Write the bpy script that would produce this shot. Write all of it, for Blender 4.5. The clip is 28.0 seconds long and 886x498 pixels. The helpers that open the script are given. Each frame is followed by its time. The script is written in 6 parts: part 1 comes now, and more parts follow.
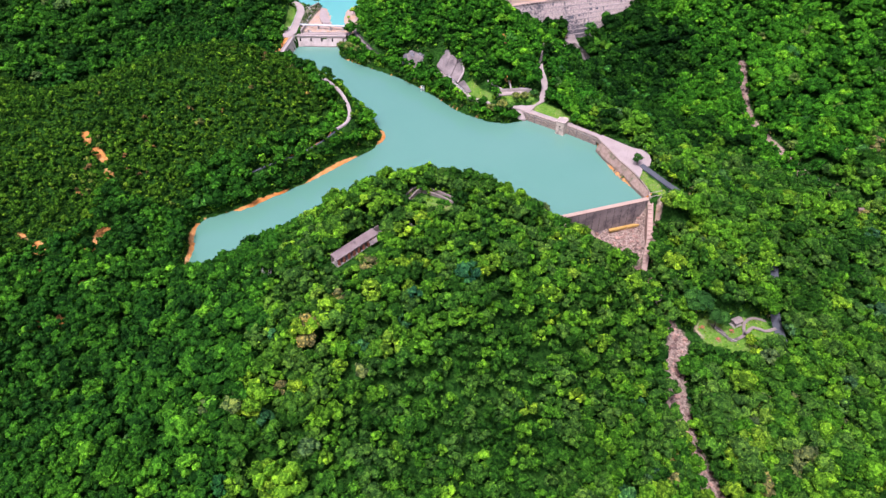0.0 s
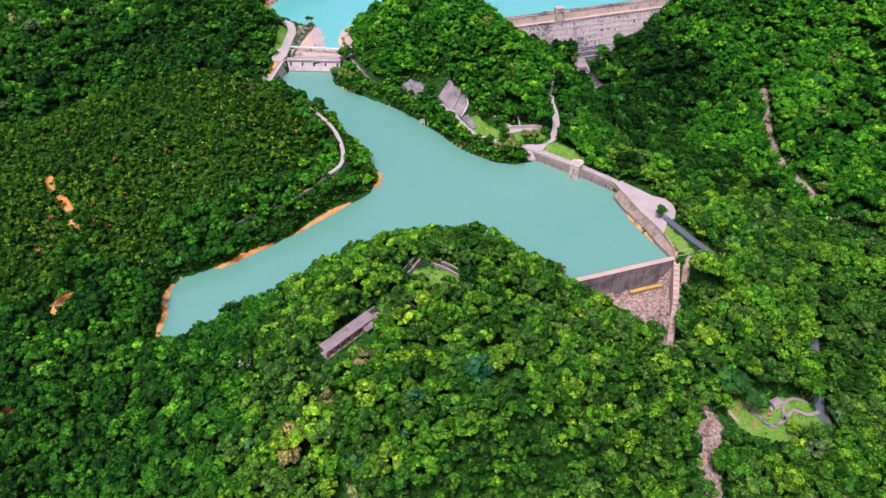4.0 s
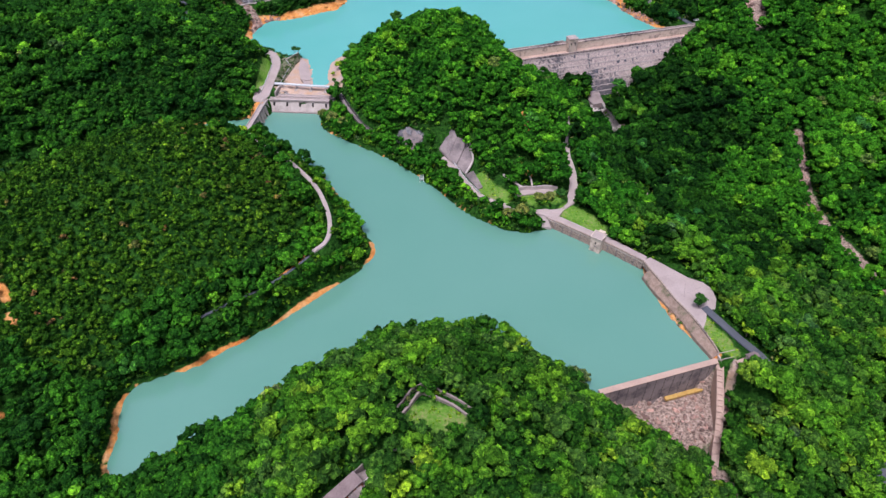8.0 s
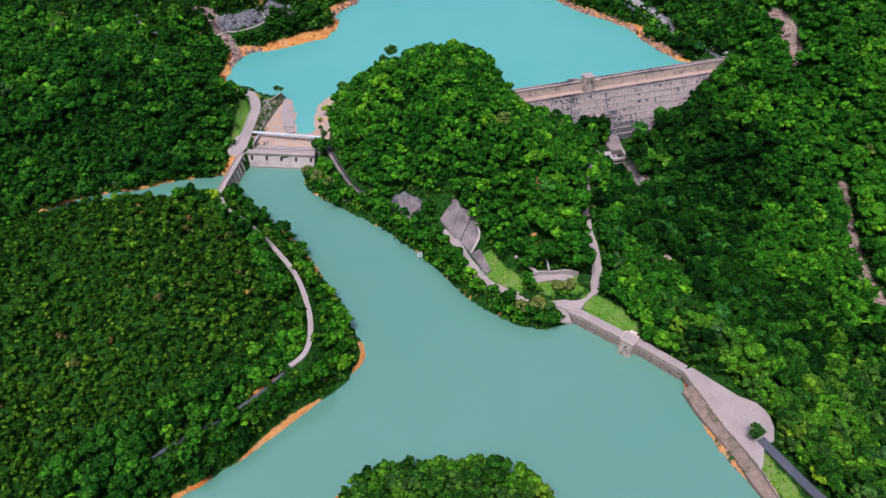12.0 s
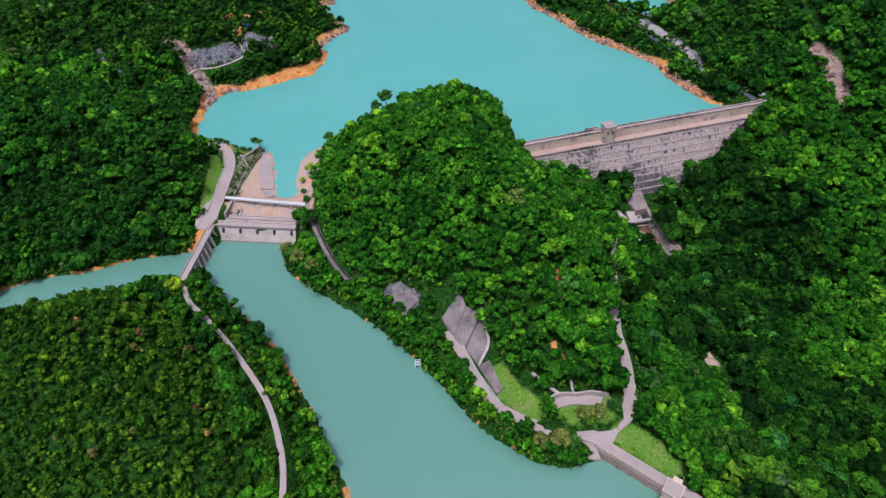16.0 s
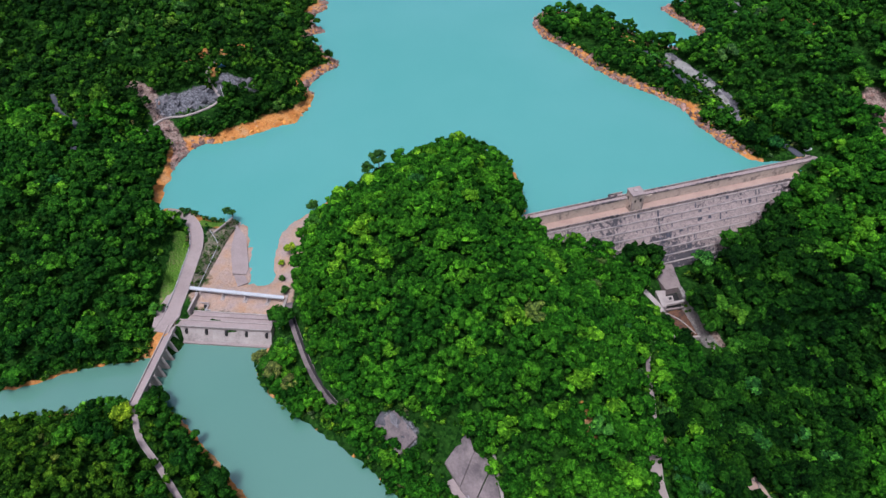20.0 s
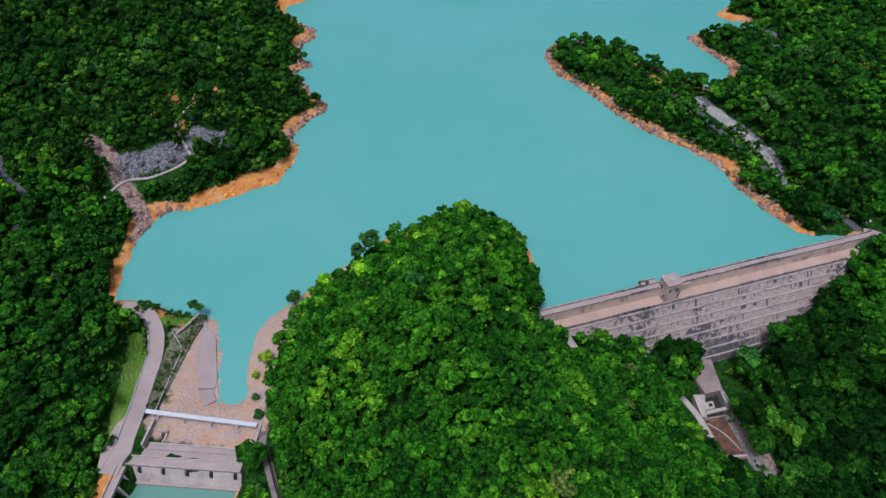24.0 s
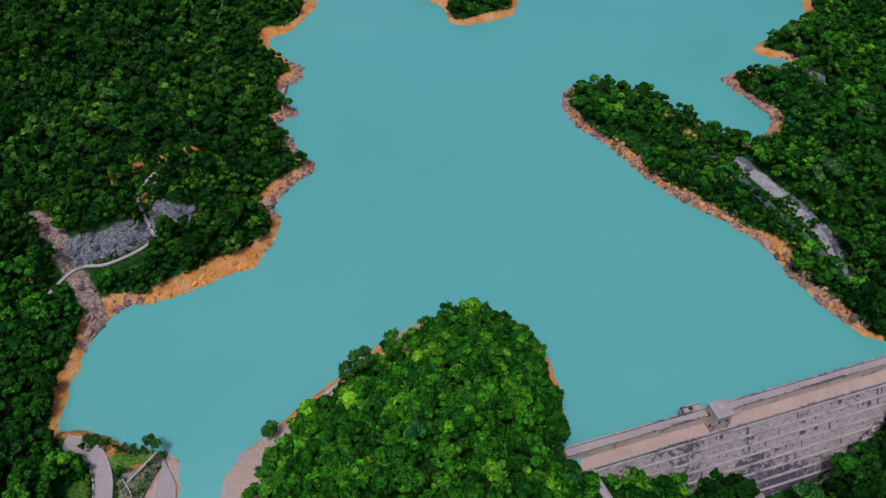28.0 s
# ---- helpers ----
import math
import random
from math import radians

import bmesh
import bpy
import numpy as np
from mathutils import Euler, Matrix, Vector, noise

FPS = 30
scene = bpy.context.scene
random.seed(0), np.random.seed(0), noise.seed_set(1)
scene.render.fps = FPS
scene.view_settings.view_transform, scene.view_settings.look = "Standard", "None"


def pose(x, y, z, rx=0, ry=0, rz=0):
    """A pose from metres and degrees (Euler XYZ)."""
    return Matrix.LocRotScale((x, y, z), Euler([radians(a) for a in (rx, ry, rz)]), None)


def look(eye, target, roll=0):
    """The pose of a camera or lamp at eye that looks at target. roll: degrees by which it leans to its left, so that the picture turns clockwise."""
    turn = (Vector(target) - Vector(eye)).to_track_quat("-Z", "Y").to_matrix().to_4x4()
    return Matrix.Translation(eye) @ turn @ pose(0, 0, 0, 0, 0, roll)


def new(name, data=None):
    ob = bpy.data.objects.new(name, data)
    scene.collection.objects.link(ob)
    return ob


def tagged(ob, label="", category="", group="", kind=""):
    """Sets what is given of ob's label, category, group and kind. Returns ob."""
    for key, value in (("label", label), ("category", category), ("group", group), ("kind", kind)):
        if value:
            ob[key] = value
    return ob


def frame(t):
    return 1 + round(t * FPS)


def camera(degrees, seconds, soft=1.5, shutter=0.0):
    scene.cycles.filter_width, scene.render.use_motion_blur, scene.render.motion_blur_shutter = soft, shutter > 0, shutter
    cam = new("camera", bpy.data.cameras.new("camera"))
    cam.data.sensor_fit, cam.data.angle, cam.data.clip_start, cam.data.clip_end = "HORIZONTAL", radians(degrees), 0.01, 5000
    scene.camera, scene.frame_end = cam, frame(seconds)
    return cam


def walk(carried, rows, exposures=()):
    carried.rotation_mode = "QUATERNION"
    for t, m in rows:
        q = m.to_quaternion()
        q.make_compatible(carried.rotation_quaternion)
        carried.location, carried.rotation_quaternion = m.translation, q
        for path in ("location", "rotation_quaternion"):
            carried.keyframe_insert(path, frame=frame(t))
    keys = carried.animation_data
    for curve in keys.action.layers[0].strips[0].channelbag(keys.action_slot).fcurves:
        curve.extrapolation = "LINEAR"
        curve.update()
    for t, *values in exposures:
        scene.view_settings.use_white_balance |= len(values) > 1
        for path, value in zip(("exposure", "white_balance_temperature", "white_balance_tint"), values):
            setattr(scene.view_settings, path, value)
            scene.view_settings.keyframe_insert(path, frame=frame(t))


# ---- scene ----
cam = camera(68.16, 28.0)
# seconds, x, y, z, pitch, roll, yaw
PATH = [
    (0, 6.01, -18.60, 216.64, -41.425, -1.805, 1.276),
    (0.5, 5.42, -15.20, 216.78, -41.455, -1.703, 1.199),
    (1, 4.86, -11.23, 216.92, -41.489, -1.607, 1.125),
    (1.5, 4.32, -6.28, 217.06, -41.525, -1.517, 1.054),
    (2, 3.81, -0.27, 217.19, -41.565, -1.432, 0.986),
    (2.5, 3.33, 6.64, 217.32, -41.609, -1.352, 0.921),
    (3, 2.87, 14.18, 217.46, -41.655, -1.278, 0.859),
    (3.5, 2.43, 22.07, 217.58, -41.705, -1.209, 0.799),
    (5.5, 0.91, 54.50, 218.08, -41.937, -0.980, 0.587),
    (6.5, 0.26, 71.01, 218.32, -42.072, -0.891, 0.496),
    (8, -0.57, 95.99, 218.66, -42.298, -0.786, 0.375),
    (9.5, -1.26, 121.72, 218.99, -42.551, -0.712, 0.273),
    (11, -1.83, 147.59, 219.29, -42.831, -0.662, 0.187),
    (11.5, -2.00, 156.36, 219.39, -42.930, -0.651, 0.161),
    (13.5, -2.58, 191.56, 219.77, -43.356, -0.623, 0.072),
    (14, -2.70, 200.33, 219.86, -43.469, -0.621, 0.053),
    (15.5, -3.05, 226.38, 220.11, -43.826, -0.619, 0.002),
    (17, -3.36, 252.93, 220.35, -44.208, -0.624, -0.041),
    (18.5, -3.65, 279.31, 220.57, -44.613, -0.631, -0.079),
    (20, -3.96, 305.30, 220.78, -45.042, -0.635, -0.113),
    (21.5, -4.29, 330.49, 220.96, -45.494, -0.631, -0.146),
    (23.5, -4.82, 364.39, 221.19, -46.131, -0.607, -0.191),
    (25, -5.31, 389.99, 221.33, -46.634, -0.568, -0.228),
    (26.5, -5.90, 415.73, 221.46, -47.157, -0.505, -0.271),
    (28, -6.61, 441.29, 221.58, -47.701, -0.415, -0.321),
]
walk(cam, [(t, pose(x, y, z, 90 + pitch, 0, yaw) @ pose(0, 0, 0, 0, 0, roll)) for t, x, y, z, pitch, roll, yaw in PATH],
     exposures=[(0.0, 0.44, 5750, 25), (3.5, 0.36, 5700, 23), (7.0, 0.1, 5650, 19), (11.0, -0.12, 5600, 17), (18.0, -0.3, 5550, 17), (24.0, -0.55, 5450, 15), (28.0, -0.78, 5420, 14)])

# ---- light: a bright overcast sky ----
world = bpy.data.worlds.new("sky")
scene.world = world
world.use_nodes = True
wn = world.node_tree.nodes
sky = wn.new("ShaderNodeTexSky")
sky.sky_type = 'NISHITA'
sky.sun_disc = False
sky.sun_elevation = radians(70)
sky.sun_rotation = radians(204)
sky.air_density, sky.dust_density, sky.ozone_density = 0.8, 7.0, 0.6
wn["Background"].inputs["Strength"].default_value = 0.15
world.node_tree.links.new(sky.outputs[0], wn["Background"].inputs["Color"])
sun = new("sun", bpy.data.lights.new("sun", "SUN"))
sun.data.energy, sun.data.angle, sun.data.color = 3.2, radians(12), (1.0, 0.96, 0.9)
sun.matrix_world = look((-22, -50, 150), (0, 0, 0))
scene.view_settings.exposure = 0.0

# ---- materials ----
def mat(name, rough=0.9, metal=0.0, spec=0.3):
    m = bpy.data.materials.new(name)
    m.use_nodes = True
    b = m.node_tree.nodes["Principled BSDF"]
    b.inputs["Roughness"].default_value = rough
    b.inputs["Metallic"].default_value = metal
    b.inputs["Specular IOR Level"].default_value = spec
    return m, m.node_tree.nodes, m.node_tree.links, b


def tex_noise(n, l, scale, detail=4.0, vec=None, rough=0.55):
    t = n.new("ShaderNodeTexNoise")
    t.inputs["Scale"].default_value = scale
    t.inputs["Detail"].default_value = detail
    t.inputs["Roughness"].default_value = rough
    if vec is not None:
        l.new(vec, t.inputs["Vector"])
    return t.outputs["Fac"]


def ramp(n, l, fac, stops):
    r = n.new("ShaderNodeValToRGB")
    e = r.color_ramp.elements
    while len(e) < len(stops):
        e.new(0.5)
    for k, (p, c) in zip(e, stops):
        k.position, k.color = p, (*c, 1.0)
    l.new(fac, r.inputs["Fac"])
    return r.outputs["Color"]


def mixc(n, l, fac, a, b, mode='MIX'):
    m = n.new("ShaderNodeMix")
    m.data_type, m.blend_type = 'RGBA', mode
    for sock, v in ((m.inputs["Factor"], fac), (m.inputs["A"], a), (m.inputs["B"], b)):
        if isinstance(v, (int, float)):
            sock.default_value = v
        elif isinstance(v, tuple):
            sock.default_value = (*v, 1.0)
        else:
            l.new(v, sock)
    return m.outputs["Result"]


def math_node(n, l, op, a, b=0.0, clamp=False):
    m = n.new("ShaderNodeMath")
    m.operation, m.use_clamp = op, clamp
    for k, v in enumerate((a, b)):
        if isinstance(v, (int, float)):
            m.inputs[k].default_value = v
        else:
            l.new(v, m.inputs[k])
    return m.outputs[0]


def bump(n, l, b, height, strength=0.5, dist=0.1):
    k = n.new("ShaderNodeBump")
    k.inputs["Strength"].default_value, k.inputs["Distance"].default_value = strength, dist
    l.new(height, k.inputs["Height"])
    l.new(k.outputs[0], b.inputs["Normal"])


def pos(n):
    return n.new("ShaderNodeNewGeometry").outputs["Position"]


def plain(name, c1, c2, scale=0.4, rough=0.9, fine=3.0, bstr=0.4, bdist=0.05, stain=None, stain_at=0.62, each=0.0):
    """A surface with variation at two scales, fine relief and, if given, broad stains."""
    m, n, l, b = mat(name, rough)
    p = pos(n)
    a = tex_noise(n, l, scale, 5, p)
    f = tex_noise(n, l, fine, 5, p, 0.65)
    col = ramp(n, l, math_node(n, l, 'ADD', math_node(n, l, 'MULTIPLY', a, 0.55), math_node(n, l, 'MULTIPLY', f, 0.45)), [(0.32, c1), (0.68, c2)])
    if stain:
        s = tex_noise(n, l, scale * 0.45, 6, p, 0.7)
        k = ramp(n, l, s, [(stain_at - 0.06, (0, 0, 0)), (stain_at + 0.08, (1, 1, 1))])
        col = mixc(n, l, k, col, stain)
    if each:
        geo = n.new("ShaderNodeNewGeometry")
        col = mixc(n, l, each, col, ramp(n, l, geo.outputs["Random Per Island"], [(0.0, (0.28, 0.28, 0.3)), (0.5, (0.85, 0.83, 0.82)), (1.0, (1.5, 1.42, 1.38))]), 'MULTIPLY')
    l.new(col, b.inputs["Base Color"])
    bump(n, l, b, f, bstr, bdist)
    return m


def clumps(n, l, p, size):
    """Leaf clumps of about this size in metres: a height that domes over each clump, and each clump's own random value."""
    v = n.new("ShaderNodeTexVoronoi")
    v.inputs["Scale"].default_value = 1.0 / size
    v.inputs["Randomness"].default_value = 1.0
    l.new(p, v.inputs["Vector"])
    sep = n.new("ShaderNodeSeparateColor")
    l.new(v.outputs["Color"], sep.inputs[0])
    return math_node(n, l, 'SUBTRACT', 1.0, v.outputs["Distance"]), sep.outputs[0]


def foliage(name, stops, leaf=1.0, bstr=1.0):
    """Leafy crown: every crown its own green, every clump of leaves a little lighter or darker."""
    m, n, l, b = mat(name, 0.8, 0.0, 0.03)
    geo = n.new("ShaderNodeNewGeometry")
    at = n.new("ShaderNodeAttribute")
    at.attribute_name = "crown"
    c = ramp(n, l, at.outputs["Fac"], stops)
    tuft = ramp(n, l, geo.outputs["Random Per Island"], [(0.0, (0.5, 0.54, 0.58)), (0.4, (0.98, 0.98, 0.98)), (0.8, (1.45, 1.38, 1.2)), (1.0, (2.2, 1.95, 1.4))])
    c = mixc(n, l, 1.0, c, tuft, 'MULTIPLY')
    # the vector is bent a little, so that the clumps are uneven
    warp = n.new("ShaderNodeTexNoise")
    warp.inputs["Scale"].default_value = 0.6 * leaf
    l.new(geo.outputs["Position"], warp.inputs["Vector"])
    vm = n.new("ShaderNodeVectorMath")
    vm.operation = 'MULTIPLY_ADD'
    l.new(warp.outputs["Color"], vm.inputs[0])
    vm.inputs[1].default_value = (1.6, 1.6, 1.6)
    l.new(geo.outputs["Position"], vm.inputs[2])
    dome, each = clumps(n, l, vm.outputs[0], 0.98 / leaf)
    f = tex_noise(n, l, 2.4 * leaf, 3, geo.outputs["Position"], 0.7)
    g = tex_noise(n, l, 0.02, 3, geo.outputs["Position"])
    c = mixc(n, l, 1.0, c, ramp(n, l, each, [(0.05, (0.42, 0.5, 0.5)), (0.5, (0.95, 0.95, 0.9)), (0.85, (1.6, 1.4, 1.05)), (1.0, (2.0, 1.75, 1.2))]), 'MULTIPLY')
    c = mixc(n, l, 1.0, c, ramp(n, l, f, [(0.34, (0.55, 0.6, 0.6)), (0.66, (1.5, 1.45, 1.3))]), 'MULTIPLY')
    c = mixc(n, l, 1.0, c, ramp(n, l, g, [(0.35, (0.78, 0.85, 0.95)), (0.65, (1.22, 1.12, 1.0))]), 'MULTIPLY')
    l.new(c, b.inputs["Base Color"])
    h = math_node(n, l, 'ADD', math_node(n, l, 'MULTIPLY', dome, 0.75), math_node(n, l, 'MULTIPLY', f, 0.35))
    bump(n, l, b, h, bstr, 1.15 / leaf)
    return m


# Greens differ by stand; valley shade and distant haze are painted in as well.
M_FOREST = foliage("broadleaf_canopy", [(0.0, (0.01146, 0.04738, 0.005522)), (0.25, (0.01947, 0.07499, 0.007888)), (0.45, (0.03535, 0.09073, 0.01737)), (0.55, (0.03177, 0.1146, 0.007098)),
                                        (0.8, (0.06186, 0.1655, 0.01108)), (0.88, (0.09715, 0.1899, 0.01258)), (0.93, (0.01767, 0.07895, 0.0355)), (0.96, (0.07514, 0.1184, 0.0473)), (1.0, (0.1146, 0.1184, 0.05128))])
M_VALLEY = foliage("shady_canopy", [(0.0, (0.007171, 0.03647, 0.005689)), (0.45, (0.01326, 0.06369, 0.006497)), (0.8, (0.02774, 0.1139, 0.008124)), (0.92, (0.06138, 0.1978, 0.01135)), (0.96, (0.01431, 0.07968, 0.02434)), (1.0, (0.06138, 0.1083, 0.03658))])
M_SLOPE = foliage("shaded_upland_canopy", [(0.0, (0.0052, 0.024, 0.004)), (0.4, (0.0105, 0.046, 0.0055)), (0.72, (0.022, 0.08, 0.007)), (0.85, (0.045, 0.13, 0.009)), (0.92, (0.03, 0.1, 0.026)), (1.0, (0.065, 0.15, 0.02))])
M_DEEP = foliage("shaded_valley_canopy", [(0.0, (0.003349, 0.01782, 0.00299)), (0.4, (0.006578, 0.03335, 0.00414)), (0.72, (0.01495, 0.06555, 0.00598)), (0.85, (0.03827, 0.1323, 0.008625)), (0.92, (0.02153, 0.1012, 0.0253)), (1.0, (0.06578, 0.184, 0.0138))])
M_MID = foliage("half_shaded_canopy", [(0.0, (0.01005, 0.05421, 0.00476)), (0.4, (0.0181, 0.08845, 0.00612)), (0.75, (0.0362, 0.1474, 0.007481)), (0.92, (0.08046, 0.2245, 0.0102)), (0.96, (0.0181, 0.09433, 0.02381)), (1.0, (0.08551, 0.1361, 0.034))])
M_SHRUB = foliage("hillside_scrub", [(0.0, (0.01013, 0.04035, 0.003982)), (0.35, (0.01921, 0.06579, 0.005545)), (0.7, (0.03308, 0.0983, 0.006541)), (0.92, (0.0619, 0.1448, 0.008894)), (0.97, (0.07472, 0.09654, 0.02844)), (1.0, (0.1174, 0.07457, 0.03555))], 1.5)
M_PALE = foliage("light_green_leaves", [(0.0, (0.096, 0.2106, 0.008529)), (1.0, (0.1494, 0.2632, 0.01422))], 2.5)
M_DARKLEAF = foliage("dark_green_leaves", [(0.0, (0.01708, 0.06579, 0.01565)), (1.0, (0.03202, 0.09654, 0.0199))], 2.5)
M_GREYLEAF = foliage("grey_green_leaves", [(0.0, (0.07472, 0.1096, 0.032)), (1.0, (0.1174, 0.1492, 0.04621))], 2.5)
M_BARK = plain("bark", (0.05, 0.04, 0.03), (0.13, 0.1, 0.075), 1.5, 0.95, 9.0)
M_CONC = plain("weathered_concrete", (0.27, 0.23, 0.21), (0.44, 0.385, 0.35), 0.25, 0.9, 2.0, 0.3, 0.04, (0.2, 0.17, 0.16), 0.62)
M_PAVE = plain("pale_concrete_paving", (0.25, 0.2, 0.188), (0.36, 0.295, 0.275), 0.12, 0.92, 1.4, 0.2, 0.03, (0.33, 0.27, 0.25), 0.6)
M_ASPH = plain("asphalt", (0.055, 0.06, 0.075), (0.085, 0.09, 0.105), 0.3, 0.9, 3.0, 0.3, 0.03)
M_DARKC = plain("stained_concrete", (0.17, 0.13, 0.125), (0.27, 0.22, 0.2), 0.2, 0.9, 1.6, 0.4, 0.05, (0.09, 0.075, 0.075), 0.56)
M_ROCK = plain("granite_boulders", (0.15, 0.085, 0.068), (0.43, 0.28, 0.225), 0.5, 0.9, 2.2, 0.8, 0.15, (0.1, 0.08, 0.075), 0.6, 0.85)
M_GREYROCK = plain("grey_rock", (0.06, 0.06, 0.067), (0.25, 0.245, 0.26), 0.35, 0.9, 1.6, 0.8, 0.2, (0.08, 0.09, 0.08), 0.6, 0.85)
M_METAL = plain("painted_grey_steel", (0.4, 0.42, 0.44), (0.55, 0.57, 0.58), 0.6, 0.5, 4.0, 0.1, 0.02)
M_BRICK = plain("red_brick", (0.24, 0.07, 0.04), (0.4, 0.14, 0.08), 0.8, 0.9, 4.0, 0.4, 0.03, (0.1, 0.06, 0.05), 0.6)
M_BANK = plain("weathered_stone_bank", (0.15, 0.1, 0.075), (0.34, 0.25, 0.2), 0.5, 0.95, 2.4, 1.0, 0.25, (0.08, 0.09, 0.04), 0.6)
M_TAN = plain("tan_concrete_walkway", (0.3, 0.205, 0.165), (0.43, 0.31, 0.245), 0.1, 0.92, 1.2, 0.2, 0.03, (0.27, 0.2, 0.17), 0.6)
M_SPRAYED = plain("sprayed_concrete", (0.12, 0.1, 0.1), (0.27, 0.22, 0.21), 0.2, 0.95, 1.2, 0.7, 0.12, (0.1, 0.085, 0.085), 0.55)
M_ROOF = plain("cracked_roof_slab", (0.13, 0.095, 0.095), (0.23, 0.175, 0.17), 0.3, 0.92, 1.6, 0.4, 0.05, (0.07, 0.06, 0.055), 0.6)
M_ORANGE = plain("orange_weathered_rock", (0.42, 0.15, 0.025), (0.66, 0.34, 0.08), 0.3, 0.95, 1.4, 0.8, 0.15, (0.45, 0.33, 0.24), 0.62, 0.5)
M_PALEROCK = plain("pale_bare_slope", (0.17, 0.165, 0.15), (0.36, 0.35, 0.325), 0.3, 0.95, 1.3, 0.8, 0.2, (0.13, 0.125, 0.11), 0.6)
# Near-black painted as the shade in openings; also joints, tyres and glass.
M_DARK = plain("shadowed_opening", (0.012, 0.012, 0.012), (0.03, 0.028, 0.026), 1.0, 0.9)
M_WHITE = plain("white_paint", (0.7, 0.7, 0.7), (0.8, 0.8, 0.79), 1.0, 0.4)
M_BLUE = plain("blue_tarpaulin", (0.05, 0.16, 0.32), (0.1, 0.25, 0.42), 1.0, 0.5)
M_OCHRE = plain("rust_stained_bed", (0.05, 0.028, 0.018), (0.19, 0.09, 0.05), 0.7, 0.9, 2.6, 0.9, 0.2, (0.035, 0.03, 0.028), 0.55)
M_SILL = plain("ochre_stained_sill", (0.3, 0.17, 0.04), (0.46, 0.3, 0.09), 0.5, 0.9)


def masonry(name, c1, c2, mortar, w=1.3, h=0.62, streak=0.55):
    """Coursed granite blocks from the face's own length and height, with dark run-off streaks."""
    m, n, l, b = mat(name, 0.92)
    uv = n.new("ShaderNodeUVMap").outputs["UV"]
    br = n.new("ShaderNodeTexBrick")
    br.inputs["Scale"].default_value = 1.0
    br.inputs["Brick Width"].default_value, br.inputs["Row Height"].default_value = w, h
    br.inputs["Mortar Size"].default_value = 0.035
    br.inputs["Color1"].default_value, br.inputs["Color2"].default_value = (*c1, 1), (*c2, 1)
    br.inputs["Mortar"].default_value = (*mortar, 1)
    l.new(uv, br.inputs["Vector"])
    mp = n.new("ShaderNodeMapping")
    mp.inputs["Scale"].default_value = (0.5, 0.5, 1.0)
    l.new(uv, mp.inputs["Vector"])
    s = tex_noise(n, l, 1.0, 6, mp.outputs[0], 0.72)
    p = pos(n)
    broad = tex_noise(n, l, 0.045, 3, p)
    k = ramp(n, l, math_node(n, l, 'ADD', math_node(n, l, 'MULTIPLY', s, 0.5), math_node(n, l, 'MULTIPLY', broad, 0.5)), [(streak - 0.005, (0, 0, 0)), (streak + 0.045, (1, 1, 1))])
    f = tex_noise(n, l, 1.6, 5, p, 0.7)
    col = mixc(n, l, 0.75, br.outputs["Color"], ramp(n, l, f, [(0.3, (0.55, 0.55, 0.55)), (0.7, (1.25, 1.25, 1.25))]), 'MULTIPLY')
    col = mixc(n, l, math_node(n, l, 'MULTIPLY', k, 0.9), col, (0.045, 0.045, 0.055))
    l.new(col, b.inputs["Base Color"])
    hgt = math_node(n, l, 'ADD', br.outputs["Fac"], f)
    bump(n, l, b, hgt, 0.5, 0.06)
    return m


M_STONE = masonry("granite_masonry", (0.31, 0.25, 0.23), (0.45, 0.36, 0.325), (0.17, 0.14, 0.13), 1.3, 0.62, 0.515)
M_CREST = plain("warm_crest_stone", (0.45, 0.355, 0.285), (0.6, 0.485, 0.39), 0.5, 0.92, 2.2, 0.4, 0.06, (0.15, 0.125, 0.115), 0.58)
M_BROWNWALL = masonry("brown_stained_masonry", (0.26, 0.19, 0.15), (0.42, 0.32, 0.26), (0.09, 0.07, 0.06), 1.1, 0.7, 0.55)
M_STAIN = plain("black_seepage_stain", (0.03, 0.032, 0.042), (0.1, 0.1, 0.12), 0.5, 0.8, 1.5, 0.4, 0.05, (0.3, 0.26, 0.25), 0.6)
M_LEDGE = plain("weathered_ledge", (0.22, 0.19, 0.18), (0.37, 0.315, 0.29), 0.3, 0.92, 1.8, 0.4, 0.05, (0.12, 0.11, 0.12), 0.58)
M_MOSSRUBBLE = plain("overgrown_rubble", (0.13, 0.11, 0.075), (0.34, 0.29, 0.22), 0.9, 0.95, 2.6, 1.0, 0.3, (0.05, 0.1, 0.018), 0.5)
M_RUBBLE = masonry("rubble_masonry", (0.22, 0.2, 0.18), (0.36, 0.32, 0.29), (0.13, 0.11, 0.1), 0.9, 0.6, 0.6)


def make_water(name, c1, c2):
    m, n, l, b = mat(name, 0.04, 0.0, 1.0)
    b.inputs["IOR"].default_value = 1.65
    p = pos(n)
    a = tex_noise(n, l, 0.008, 3, p)
    l.new(ramp(n, l, a, [(0.3, c1), (0.7, c2)]), b.inputs["Base Color"])
    mp = n.new("ShaderNodeMapping")
    mp.inputs["Scale"].default_value = (1.0, 0.6, 1.0)
    l.new(p, mp.inputs["Vector"])
    r = tex_noise(n, l, 0.9, 3, mp.outputs[0])
    bump(n, l, b, r, 0.04, 0.2)
    return m


M_WATER = make_water("turquoise_water", (0.094, 0.335, 0.29), (0.114, 0.355, 0.315))
M_WATER2 = make_water("silty_green_water", (0.09, 0.225, 0.165), (0.112, 0.245, 0.188))


